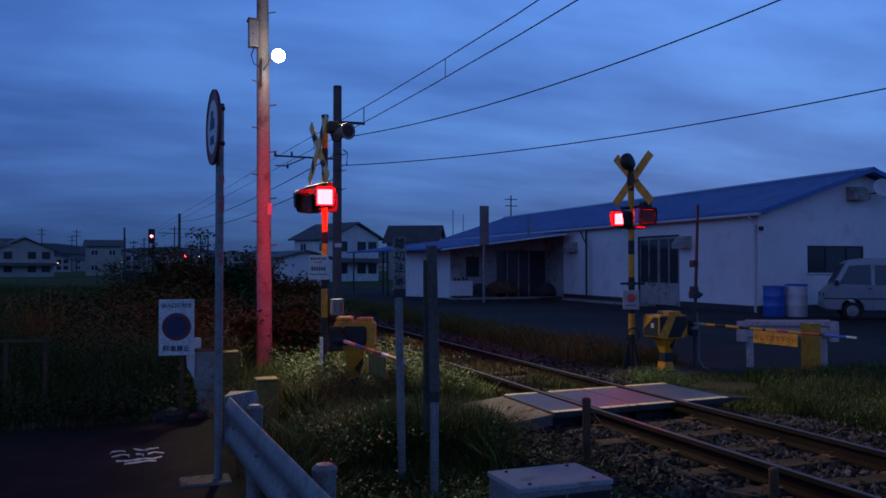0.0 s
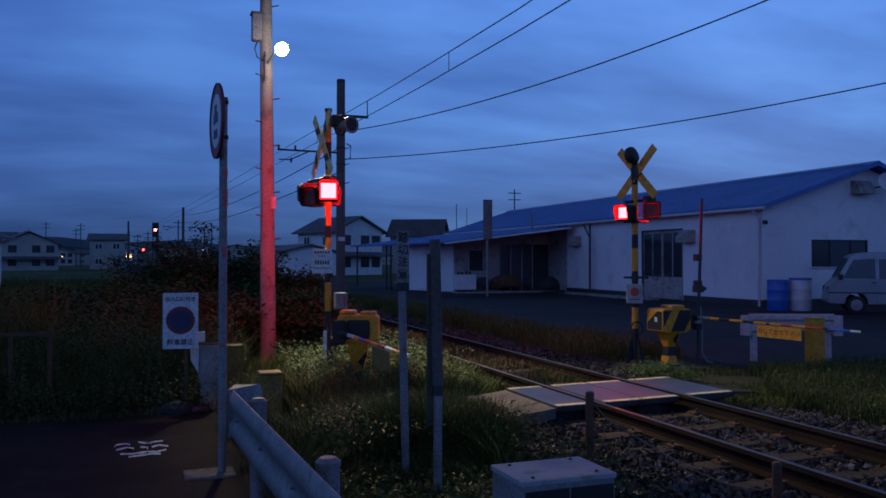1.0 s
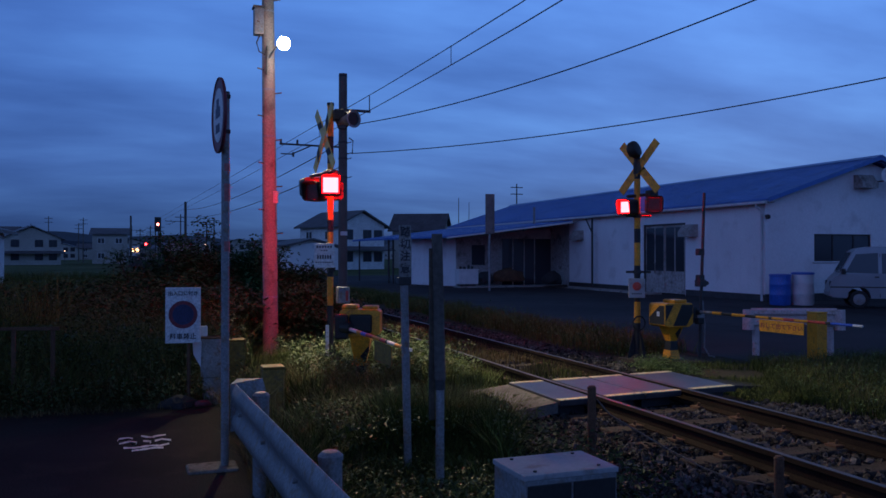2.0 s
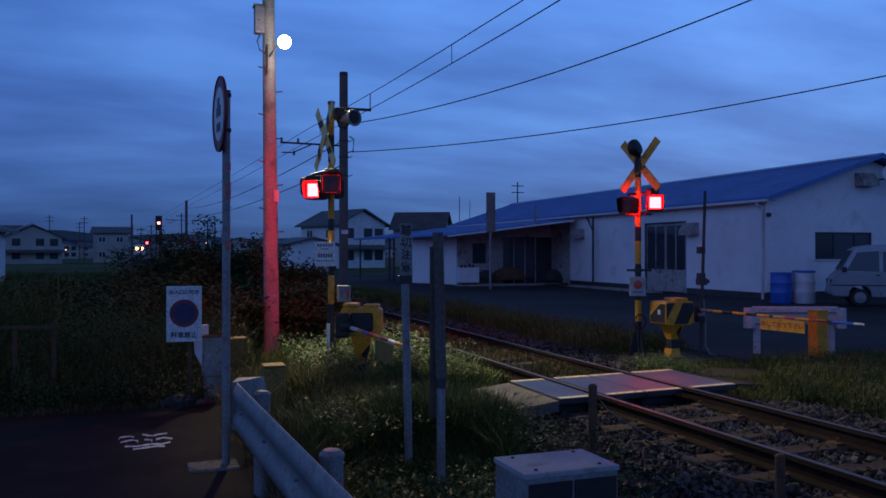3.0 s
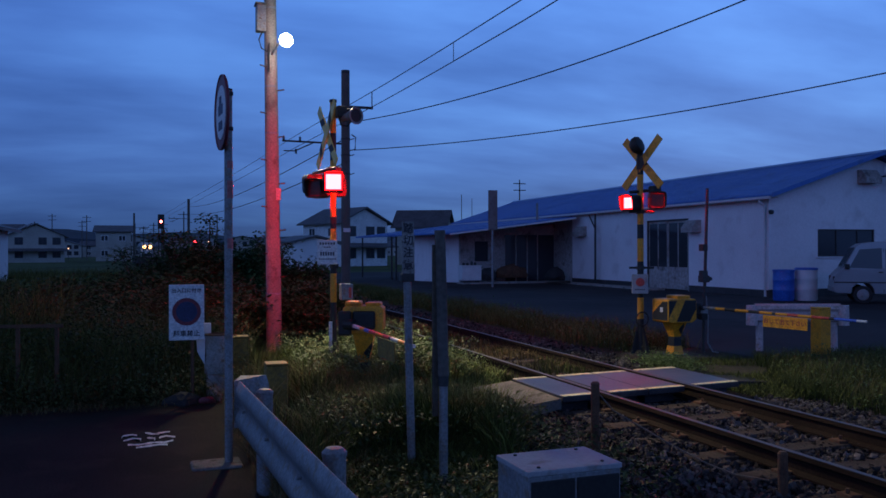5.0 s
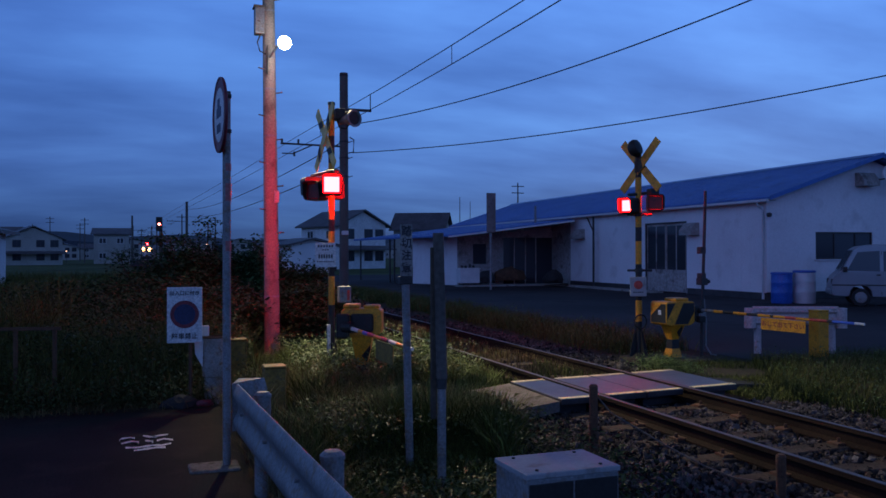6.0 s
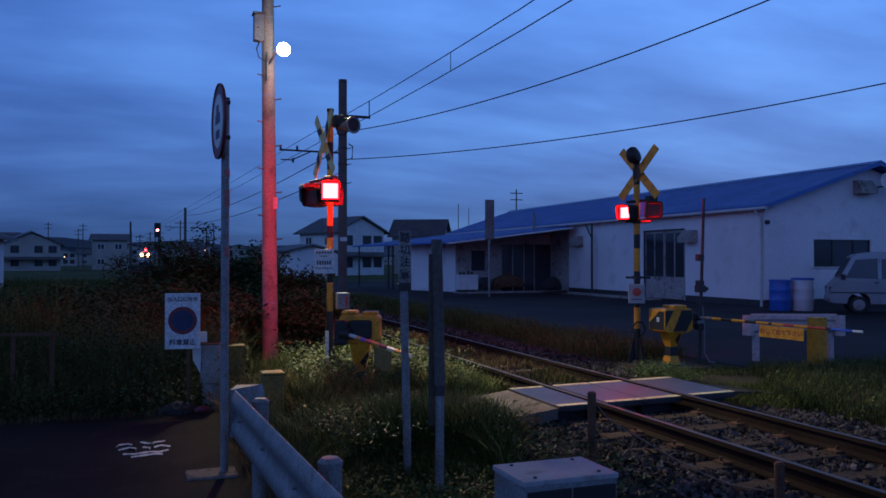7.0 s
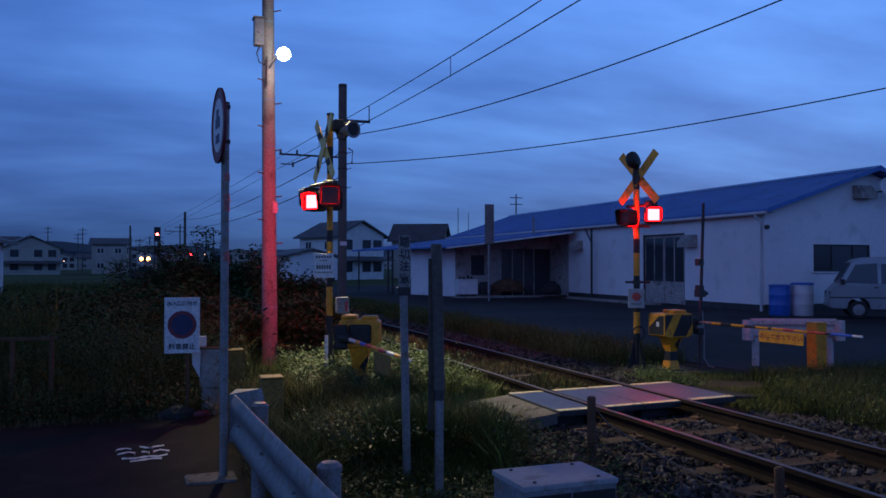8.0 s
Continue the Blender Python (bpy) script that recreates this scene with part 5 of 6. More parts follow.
# convex mirror on a post at the lane's edge
Mi = thing("traffic_mirror", (-2.32, 10.3, 0), "round dark-backed traffic mirror on a post", "traffic mirror")
b = B()
rod(b, (-0.32, 0.05, -0.05), (-0.32, 0.05, 3.4), 0.038, seg=12)
part("post", b, GALV, Mi)
b = B()
lathe(b, [(0.05, 0.0), (0.30, 0.03), (0.31, 0.05), (0.30, 0.06)], (-0.33, 0, 3.15), pose(0, 0, 0, 90, 0, 30), 30)
part("mirror_back", b, BLACK, Mi)
# worn road marking: what is left of painted strokes
STROKES = (((-0.26, 8.10), (-0.25, 8.19), (-0.17, 8.22), (-0.13, 8.17)), ((-0.06, 8.26), (0.0, 8.19), (0.06, 8.17)), ((0.02, 8.17), (0.09, 8.22), (0.16, 8.24)),
           ((-0.24, 7.98), (-0.16, 8.04), (-0.09, 7.99), (-0.10, 7.93)), ((-0.04, 8.03), (0.03, 7.99), (0.02, 7.92)), ((0.06, 8.0), (0.12, 8.06), (0.20, 7.99)),
           ((-0.20, 7.80), (-0.10, 7.77), (0.02, 7.82), (0.10, 7.79), (0.18, 7.85)), ((-0.13, 7.66), (-0.04, 7.69), (0.06, 7.72), (0.13, 7.70)))
for k, pts in enumerate(STROKES):
    b = B()
    left, right = [], []
    n = 4 * (len(pts) - 1) + 1
    for q in range(n):
        u = q / 4
        i0 = min(int(u), len(pts) - 2)
        f = u - i0
        x = pts[i0][0] * (1 - f) + pts[i0 + 1][0] * f
        yy = pts[i0][1] * (1 - f) + pts[i0 + 1][1] * f
        w = 0.032 * (0.75 + 0.6 * noise.noise((x * 22, yy * 22, k))) + 0.004
        left.append((x, yy + w, 0.004))
        right.append((x, yy - w, 0.004))
    extrude_poly(b, left + right[::-1], (0, 0, 0.003))
    tagged(part("road_marking", b, WHITE), "worn flakes of white road paint", "road marking", "road marking", "structure")

# ---- forecourt things ----
def far_rail():
    G = thing("guard_rail", (9.8, 10.8, 0.06), "faded white guard rail with a rounded end, coloured pink for red lamp light", "guard rail", rz=-22)
    sec = [(0.0, 0.30), (0.045, 0.27), (0.045, 0.21), (0.0, 0.17), (0.0, 0.13), (0.045, 0.09), (0.045, 0.03), (0.0, 0.0)]
    verts, faces = [], []
    n = len(sec)
    for x in (-0.66, 0.70):
        for o in (0, 0.006):
            verts += [(x, -dx + o, 0.47 + dz) for dx, dz in sec]
    for k in range(n - 1):
        faces += [(k, k + 1, 2 * n + k + 1, 2 * n + k), (n + k, 3 * n + k, 3 * n + k + 1, n + k + 1), (k, n + k, n + k + 1, k + 1)]
    raw("beam", verts, faces, RED_LIT_WHITE, G, "corrugated white beam tinted pink for the red lamps")
    for x in (-0.56, 0.62):
        b = B()
        rod(b, (x, 0.06, -0.05), (x, 0.06, 0.72), 0.057, seg=16)
        part("post", b, RED_LIT_WHITE, G, smooth=True)
    for x in (-0.66, 0.78):
        b = B()
        rod(b, (x - 0.03, 0.02, 0.42), (x - 0.03, 0.02, 0.74), 0.095, 0.09, 18)
        part("end_sleeve", b, RED_LIT_WHITE, G, "rounded end sleeve", True)


far_rail()
plain_post("warning_post", (9.90, 10.38, 0.03), 0.21, 0.74, YELLOW, "square yellow concrete post by the guard rail")


def drum(at, r, h, material, label, lid):
    T = thing("plastic_drum", at, label, "drum", "drums by the building")
    b = B()
    lathe(b, [(r * 0.93, 0.0), (r, 0.05), (r, h * 0.32), (r * 1.025, h * 0.34), (r, h * 0.36), (r, h * 0.64), (r * 1.025, h * 0.66), (r, h * 0.68), (r * 0.98, h * 0.93), (r * 0.9, h * 0.96)], (0, 0, 0), None, 26)
    part("body", b, material, T, smooth=True)
    b = B()
    lathe(b, [(r * 0.99, h * 0.93), (r * 1.04, h * 0.94), (r * 1.04, h * 0.985), (r * 0.9, h), (0.02, h)], (0, 0, 0), None, 26)
    part("lid", b, lid, T, smooth=True)


drum((19.25, 21.75, 0.06), 0.33, 1.0, BLUE_PLASTIC, "blue plastic drum standing by the white wall", BLUE_PLASTIC)
drum((19.93, 21.5, 0.06), 0.34, 1.06, WHITE_PLASTIC, "white plastic drum with a blue lid by the wall", BLUE_PLASTIC)


def van():
    V = thing("van", (19.64, 20.05, 0.06), "silver-grey compact van parked at the gable end", "van", rz=-38)
    out = [(0.0, 0.42), (0.0, 0.70), (0.06, 0.86), (0.18, 0.99), (0.26, 1.06), (0.62, 1.72), (0.78, 1.82), (1.15, 1.87), (3.1, 1.84), (3.28, 1.78), (3.36, 1.1), (3.38, 0.36), (2.95, 0.30), (2.92, 0.5), (2.8, 0.62), (2.6, 0.66), (2.4, 0.62), (2.28, 0.5), (2.25, 0.30),
           (1.12, 0.30), (1.09, 0.48), (0.98, 0.60), (0.80, 0.65), (0.62, 0.60), (0.51, 0.48), (0.48, 0.30), (0.05, 0.32)]
    b = B()
    extrude_poly(b, [(x, 0, z) for x, z in out], (0, 1.45, 0))
    for v in b.verts:
        if v.co.z > 1.0:
            v.co.y += (0.10 if v.co.y < 0.7 else -0.10) * (v.co.z - 1.0) / 0.85
    bmesh.ops.bevel(b, geom=[e for e in b.edges if e.calc_face_angle(0) > 0.9], offset=0.02, segments=2, affect="EDGES")
    part("body", b, CAR_SILVER, V)
    def side(pts, name, material, label="", off=0.006):
        b = B()
        extrude_poly(b, [(x, 0.10 * max(0, z - 1.0) / 0.85 - off, z) for x, z in pts], (0, 0.012, 0))
        return part(name, b, material, V, label)
    side([(0.42, 1.08), (0.72, 1.64), (1.32, 1.68), (1.32, 1.06)], "side_window", GLASS_DARK)
    side([(1.42, 1.06), (1.42, 1.66), (2.3, 1.66), (2.3, 1.06)], "side_window", GLASS_DARK)
    side([(2.38, 1.06), (2.38, 1.66), (3.1, 1.64), (3.16, 1.06)], "side_window", GLASS_DARK)
    side([(0.0, 0.62), (0.0, 0.66), (3.36, 0.66), (3.36, 0.62)], "rub_strip", DARK_TRIM)
    side([(1.36, 0.34), (1.36, 1.66), (1.375, 1.66), (1.375, 0.34)], "door_gap", BLACK)
    side([(1.22, 0.93), (1.22, 0.97), (1.34, 0.97), (1.34, 0.93)], "door_handle", DARK_TRIM, off=0.02)
    b = B()
    extrude_poly(b, [(0.262, 0.1, 1.08), (0.262, 1.35, 1.08), (0.595, 1.28, 1.69), (0.595, 0.17, 1.69)], (-0.012, 0, 0.008))
    part("windscreen", b, GLASS_DARK, V)
    b = B()
    box(b, 0.30, -0.14, 1.04, 0.42, -0.02, 1.20, 0.02)
    part("mirror", b, BLACK, V)
    b = B()
    box(b, -0.03, 0.03, 0.34, 0.10, 1.42, 0.52, 0.03)
    part("bumper", b, CAR_SILVER, V)
    for yy in (0.12, 1.15):
        b = B()
        box(b, -0.01, yy, 0.66, 0.06, yy + 0.2, 0.82, 0.02)
        part("headlight", b, GLASS_GREY, V)
    for x in (0.80, 2.60):
        for yy in (0.0, 1.31):
            b = B()
            lathe(b, [(0.15, 0.0), (0.25, 0.0), (0.27, 0.02), (0.27, 0.12), (0.25, 0.14), (0.15, 0.14)], (x, yy + 0.15, 0.27), pose(0, 0, 0, 90, 0, 0), 26)
            w = part("wheel", b, RUBBER, V, smooth=True)
            b = B()
            lathe(b, [(0.17, 0.0), (0.16, 0.012), (0.10, 0.02), (0.04, 0.03), (0.01, 0.03)], (x, yy + 0.005, 0.27), pose(0, 0, 0, 90, 0, 0), 20)
            part("rim", b, GALV, w)


van()
L = thing("tall_sign", (14.37, 34.4, 0.06), "tall narrow notice board on a steel pole in the forecourt", "sign")
b = B()
rod(b, (0, 0, 0), (0, 0, 4.25), 0.05, seg=12)
part("pole", b, GALV, L)
b = B()
box(b, -0.22, -0.07, 2.55, 0.22, -0.045, 4.32, 0.006)
part("board", b, mat("pale_board", (0.17, 0.14, 0.135), (0.24, 0.20, 0.19), 0.8, big=2, c=(0.12, 0.10, 0.09)), L, "faded pale board")
W = thing("wash_basin", (14.63, 37.9, 0.14), "white outdoor sink unit against the annex wall", "sink unit")
b = B()
box(b, -0.5, -0.3, 0.1, 0.5, 0.3, 0.78, 0.02)
part("cabinet", b, WHITE_PLASTIC, W)
b = B()
box(b, -0.53, -0.33, 0.78, 0.53, 0.33, 0.83, 0.01)
part("rim", b, WHITE, W)
b = B()
box(b, -0.4, -0.25, 0.0, 0.4, 0.25, 0.1)
part("foot", b, DARK_TRIM, W)
for x, h in ((-0.3, 0.14), (-0.1, 0.12), (0.12, 0.2), (0.3, 0.15)):
    b = B()
    lathe(b, [(0.06, 0), (0.07, 0.7 * h), (0.03, h)], (x, 0.05, 0.83), None, 10)
    part("bottle", b, DARK_TRIM, W)


def heap(name, at, s, material, label, category):
    b = B()
    bmesh.ops.create_icosphere(b, subdivisions=3, radius=1.0, matrix=Matrix.Diagonal((*s, 1)))
    for v in b.verts:
        v.co += 0.14 * noise.noise_vector(v.co * 3 + Vector(at))
        v.co.z = max(v.co.z, -0.2)
    ob = part(name, b, material)
    ob.location = at
    return tagged(ob, label, category)


heap("tarpaulin_heap", (18.6, 36.6, 0.42), (0.5, 0.4, 0.45), RUBBER, "dark crumpled tarpaulin heap beside the porch", "heap")
heap("machine_under_cover", (17.3, 38.9, 0.5), (0.9, 0.4, 0.45), RUST, "rusty covered machine in the shade of the porch", "machine")
heap("machine_under_cover", (16.0, 38.9, 0.4), (0.5, 0.35, 0.4), DARK_TRIM, "dark bundle in the shade of the porch", "bundle")
for k in range(4):
    b = B()
    box(b, -0.9, -0.06, 0, 0.9, 0.06, 0.035, 0.004)
    ob = part("plank", b, SLEEPER)
    ob.matrix_basis = pose(18.2 + 0.15 * k, 35.6 + 0.16 * k, 0.13 + 0.038 * (k % 2), 0, 0, 20 + 7 * k)
    tagged(ob, "weathered timber plank lying by the wall", "plank", "loose planks")
# ---- distance: houses, hills, poles ----
def house(name, x, y, w, d, h, rh, rz, label, wall=None, storeys=2, low=False):
    H = thing(name, (x, y, -0.06), label, "house", "houses beyond the fields", rz)
    wall = wall or HOUSE_WALL
    b = B()
    extrude_poly(b, [(-w / 2, -d / 2, 0), (w / 2, -d / 2, 0), (w / 2, -d / 2, h), (0, -d / 2, h + rh * 0.92), (-w / 2, -d / 2, h)], (0, d, 0))
    part("wall", b, wall, H)
    for s in (-1, 1):
        b = B()
        e = w / 2 + 0.6
        zz = h - 0.6 * rh / (w / 2)
        extrude_poly(b, [(s * e, -d / 2 - 0.5, zz), (s * e, -d / 2 - 0.5, zz + 0.16), (0, -d / 2 - 0.5, h + rh + 0.16), (0, -d / 2 - 0.5, h + rh)], (0, d + 1.0, 0))
        part("roof", b, ROOF_TILE, H, "dark tiled roof slope")
    if low:
        b = B()
        extrude_poly(b, [(-w / 2 - 0.4, -d / 2, h * 0.5), (-w / 2 - 0.4, -d / 2 - 1.6, h * 0.42), (w / 2 + 0.4, -d / 2 - 1.6, h * 0.42), (w / 2 + 0.4, -d / 2, h * 0.5)], (0, 0, 0.14))
        part("porch_roof", b, ROOF_TILE, H)
    for k in range(storeys):
        for j in (-0.28, 0.12, 0.36):
            z = (k + 0.35) * h / storeys
            b = B()
            box(b, j * w - 0.6, -d / 2 - 0.05, z, j * w + 0.6, -d / 2 + 0.02, z + 1.15)
            wn = part("window", b, DARK_TRIM, H)
            for q in (-0.54, 0.04):
                b = B()
                box(b, j * w + q, -d / 2 - 0.06, z + 0.06, j * w + q + 0.5, -d / 2 - 0.05, z + 1.09)
                part("pane", b, GLASS_DARK, wn)
    for k in range(storeys):
        for j in (-0.25, 0.25):
            z = (k + 0.35) * h / storeys
            b = B()
            box(b, -w / 2 - 0.05, j * d - 0.6, z, -w / 2 + 0.02, j * d + 0.6, z + 1.0)
            wn = part("window", b, WHITE, H)
            for q in (-0.52, 0.05):
                b = B()
                box(b, -w / 2 - 0.06, j * d + q, z + 0.07, -w / 2 - 0.05, j * d + q + 0.47, z + 0.93)
                part("pane", b, GLASS_DARK, wn)
    return H


house("house", 21.4, 96.0, 6.6, 7.5, 5.0, 1.6, 24, "two-storey house with a gabled tile roof", WHITE, low=True)
house("house", 33.1, 102.0, 6.4, 6.2, 4.9, 1.9, 62, "house with a dark tiled roof behind the sheet-metal roof")
house("house", 13.6, 78.0, 4.2, 4.0, 2.55, 0.5, 15, "low pale outbuilding beyond the track", WALL_WHITE, 0)
house("house", -6.4, 163.0, 8.2, 5.8, 5.3, 1.0, 90, "two-storey beige house at the field's edge", low=True)
house("house", -18.5, 150.0, 8.5, 9.0, 4.2, 1.9, 15, "pale house with a steep gable at the field's edge", low=True)
house("house", -25.5, 160.0, 8.0, 9.0, 5.0, 1.3, 80, "dark-roofed house beside a pale gable")
house("house", -8.7, 45.5, 3.4, 5.0, 2.9, 0.5, 0, "pale shed at the field's near edge", WALL_WHITE, 0)
rh = random.Random(4)
for k in range(16):
    house("house", -34 + 9.5 * k + rh.uniform(-2, 2), 225 + rh.uniform(-20, 60), rh.uniform(7, 10), rh.uniform(7, 10), rh.uniform(3.0, 5.2), rh.uniform(1.0, 1.8), rh.choice((0, 90, 20, 70)), "far low house with a dark roof")

verts, faces = [], []
N = 90
for k in range(N + 1):
    a = radians(-75 + 150 * k / N + 0)
    r = 2600
    e = 62 + 26 * noise.noise((k * 0.11, 2.0, 0)) + 12 * noise.noise((k * 0.4, 5.0, 0))
    for q, z in ((r, -3), (r + 60, e * 0.55), (r + 400, e)):
        verts.append((q * math.sin(a), q * math.cos(a), z))
for k in range(N):
    for j in range(2):
        p = 3 * k + j
        faces.append((p, p + 3, p + 4, p + 1))
tagged(raw("backdrop_hills", verts, faces, HILL), "low dark blue hills on the horizon", "hills", kind="structure")


def far_pole(x, y, h, r=0.12, arms=1):
    P = thing("utility_pole", (x, y, -0.1), "distant thin utility pole with cross arms", "utility pole", "distant poles")
    b = B()
    rod(b, (0, 0, 0), (0, 0, h), r, r * 0.7, 8)
    part("shaft", b, DARK_POLE, P)
    for k in range(arms):
        b = B()
        box(b, -0.8, -0.05, h - 0.5 - 0.8 * k, 0.8, 0.05, h - 0.4 - 0.8 * k)
        part("cross_arm", b, DARK_TRIM, P)


for x, y, h in ((-19.5, 190, 9.6), (-14.5, 200, 8.6), (-12.2, 180, 9.0), (4.6, 132, 7.8), (9.2, 128, 7.2), (-24, 200, 8.3), (0.4, 176, 7.4), (-1.6, 184, 7.0), (2.5, 190, 8.0)):
    far_pole(x, y, h, arms=2 if y > 175 else 1)
far_pole(42.0, 92.0, 10.3, 0.11, 2)
far_pole(34.5, 92.0, 8.4, 0.06, 0)
far_pole(36.2, 93.0, 8.0, 0.05, 0)

# railway signal at red down the line
R = thing("railway_signal", (1.02, 100.4, -0.05), "railway colour-light signal showing red on a mast", "railway signal")
b = B()
rod(b, (-0.25, 0.1, 0), (-0.25, 0.1, 5.9), 0.06, seg=8)
rod(b, (0.25, 0.1, 0), (0.25, 0.1, 4.6), 0.05, seg=8)
part("mast", b, DARK_TRIM, R)
b = B()
box(b, -0.36, -0.1, 4.3, 0.36, 0.1, 5.95, 0.05)
part("head", b, BLACK, R)
b = B()
lathe(b, [(0.15, 0), (0.14, 0.03), (0.02, 0.05)], (0, -0.1, 5.12), pose(0, 0, 0, 90, 0, 0), 16)
part("lens", b, glow("rail_signal_red", (1.0, 0.12, 0.10), 18.0), R, "lit red lens")
b = B()
extrude_poly(b, [(-0.2, -0.1, 5.32), (0.2, -0.1, 5.32), (0.2, -0.4, 5.28), (-0.2, -0.4, 5.28)], (0, 0, 0.02))
part("hood", b, BLACK, R)


def far_flasher(x, y, z, phase, label):
    T = thing("crossing_signal", (x, y, -0.05), label, "crossing signal", "distant crossing signals")
    b = B()
    rod(b, (0, 0, 0), (0, 0, z + 0.9), 0.06, seg=8)
    part("post", b, BLACK, T)
    hs = signal_lamp(T, 0.0, -0.1, z, 18, phase, False, 1.15)
    b = B()
    box(b, -0.4, -0.02, z + 0.5, 0.4, 0.02, z + 0.65)
    part("crossbuck", b, DULL_YELLOW, T)


far_flasher(5.85, 124.0, 3.15, 2, "distant crossing signal with a red flasher down the line")
far_flasher(-0.4, 141.0, 3.3, 3, "distant crossing signal beside the bending track")
# far lit lamps in the settlement
for k, (x, y, z) in enumerate(((3.5, 158.0, 3.3), (-15.2, 176.0, 2.3), (6.6, 150.0, 3.9), (9.4, 150.0, 3.4))):
    T = thing("street_lamp", (x, y, -0.05), "far street lamp with a small warm light", "street lamp", "distant street lamps")
    b = B()
    rod(b, (0, 0, 0), (0, 0, z), 0.05, seg=6)
    part("post", b, DARK_TRIM, T)
    b = B()
    bmesh.ops.create_icosphere(b, subdivisions=2, radius=0.13 if k != 1 else 0.12, matrix=Matrix.Translation((0, -0.05, z)))
    part("globe", b, glow("far_lamp", (1.0, 0.55, 0.35), 2.2, (0.5, 0.4, 0.3)), T)


# ---- the train ----
def train():
    T = thing("train", (track_x(185), 185.0, 0.23), "approaching commuter train with its headlights on", "train")
    b = B()
    prof = [(-1.40, 0.95), (-1.40, 2.6), (-1.30, 3.2), (-0.9, 3.5), (0, 3.6), (0.9, 3.5), (1.30, 3.2), (1.40, 2.6), (1.40, 0.95)]
    extrude_poly(b, [(x, 0.25, z) for x, z in prof], (0, 19.5, 0))
    part("body", b, GALV, T, "pale steel car body")
    b = B()
    extrude_poly(b, [(x * 0.97, 0.0, z) for x, z in prof], (0, 0.26, 0))
    part("cab_front", b, WHITE, T)
    b = B()
    for x0, x1 in ((-1.2, -0.42), (-0.34, 0.34), (0.42, 1.2)):
        box(b, x0, -0.02, 1.95, x1, 0.02, 2.75)
    part("windscreen", b, GLASS_DARK, T)
    b = B()
    box(b, -1.2, 0.15, 0.25, 1.2, 0.4, 0.95, 0.03)
    part("skirt", b, DARK_TRIM, T)
    hl = glow("headlight_lit", (1.0, 0.48, 0.17), 9.0, (0.6, 0.6, 0.5))
    # discs far wider than the lamps, so the glare is in their shape
    for x in (-0.62, 0.62):
        b = B()
        lathe(b, [(0.40, 0), (0.38, 0.05), (0.02, 0.09)], (x, -0.02, 2.42), pose(0, 0, 0, 90, 0, 0), 20)
        part("headlight", b, hl, T, "warm headlight disc widened to include its glare")
    for x in (-0.55, 0.55):
        b = B()
        lathe(b, [(0.08, 0), (0.02, 0.03)], (x, 0.0, 3.05), pose(0, 0, 0, 90, 0, 0), 12)
        part("marker_light", b, RED_OFF, T)
    for y in (2.2, 4.3, 14.2, 16.3):
        for s in (-0.53, 0.53):
            b = B()
            rod(b, (s - 0.06, y, 0.43), (s + 0.06, y, 0.43), 0.43, seg=18)
            part("wheel", b, RUST, T)
    return T


TRAIN = train()
# ---- weeds, grass and bushes ----
def blades(name, n, where, hmin, hmax, width, material, label, seed, lean=0.45, zf=None):
    """n bent blades, each a tapering strip. where(rng) gives x, y or None."""
    rng = random.Random(seed)
    V, Fc = [], []
    while n > 0:
        p = where(rng)
        n -= 1
        if p is None:
            continue
        x, y = p
        z = zf(x, y) if zf else -0.03
        h = rng.uniform(hmin, hmax) * (0.7 + 0.6 * (0.5 + 0.5 * noise.noise((x * 1.1, y * 1.1, seed))))
        if y < 6.3 and 1.1 < x < 2.5:
            h *= 0.38 + 0.4 * max(0.0, y - 5.6)
        if x < 0.9 and 9.0 < y < 11.2:
            h *= 0.35 + 0.65 * max(0.0, (y - 9.7) / 1.5)
        a = rng.uniform(0, 6.283)
        dx, dy = math.cos(a), math.sin(a)
        l = h * rng.uniform(0.1, lean)
        w = width * rng.uniform(0.6, 1.3)
        px, py = -dy * w, dx * w
        o = len(V)
        V += [(x - px, y - py, z), (x + px, y + py, z), (x + dx * l * 0.3 - px * 0.8, y + dy * l * 0.3 - py * 0.8, z + h * 0.55), (x + dx * l * 0.3 + px * 0.8, y + dy * l * 0.3 + py * 0.8, z + h * 0.55),
              (x + dx * l, y + dy * l, z + h * rng.uniform(0.85, 1.0))]
        Fc += [(o, o + 1, o + 3, o + 2), (o + 2, o + 3, o + 4)]
    return tagged(raw(name, V, Fc, material), label, "grass", kind="stuff")


def leaves(name, n, centre, size, material, label, seed, category="weeds", parent=None):
    """n folded leaves. centre(rng) gives the place of a leaf."""
    rng = random.Random(seed)
    V, Fc = [], []
    for _ in range(n):
        c = centre(rng)
        if c is None:
            continue
        c = Vector(c)
        s = size * rng.uniform(0.55, 1.3)
        e = Euler((rng.uniform(-0.7, 0.7), rng.uniform(-0.7, 0.7), rng.uniform(0, 6.283))).to_matrix()
        o = len(V)
        for q in ((0, 0, 0), (0.5, 0.26, 0.08), (1.0, 0, -0.05), (0.5, -0.26, 0.08)):
            V.append(c + e @ (Vector(q) * s))
        Fc += [(o, o + 1, o + 2), (o, o + 2, o + 3)]
    ob = raw(name, V, Fc, material, parent)
    return ob if parent else tagged(ob, label, category, kind="stuff")


# trodden spots round the squat posts and the machine's foot
CLEAR = ((0.98, 1.42, 7.5, 8.75), (0.8, 1.2, 9.9, 10.9), (2.3, 2.66, 9.45, 10.3))


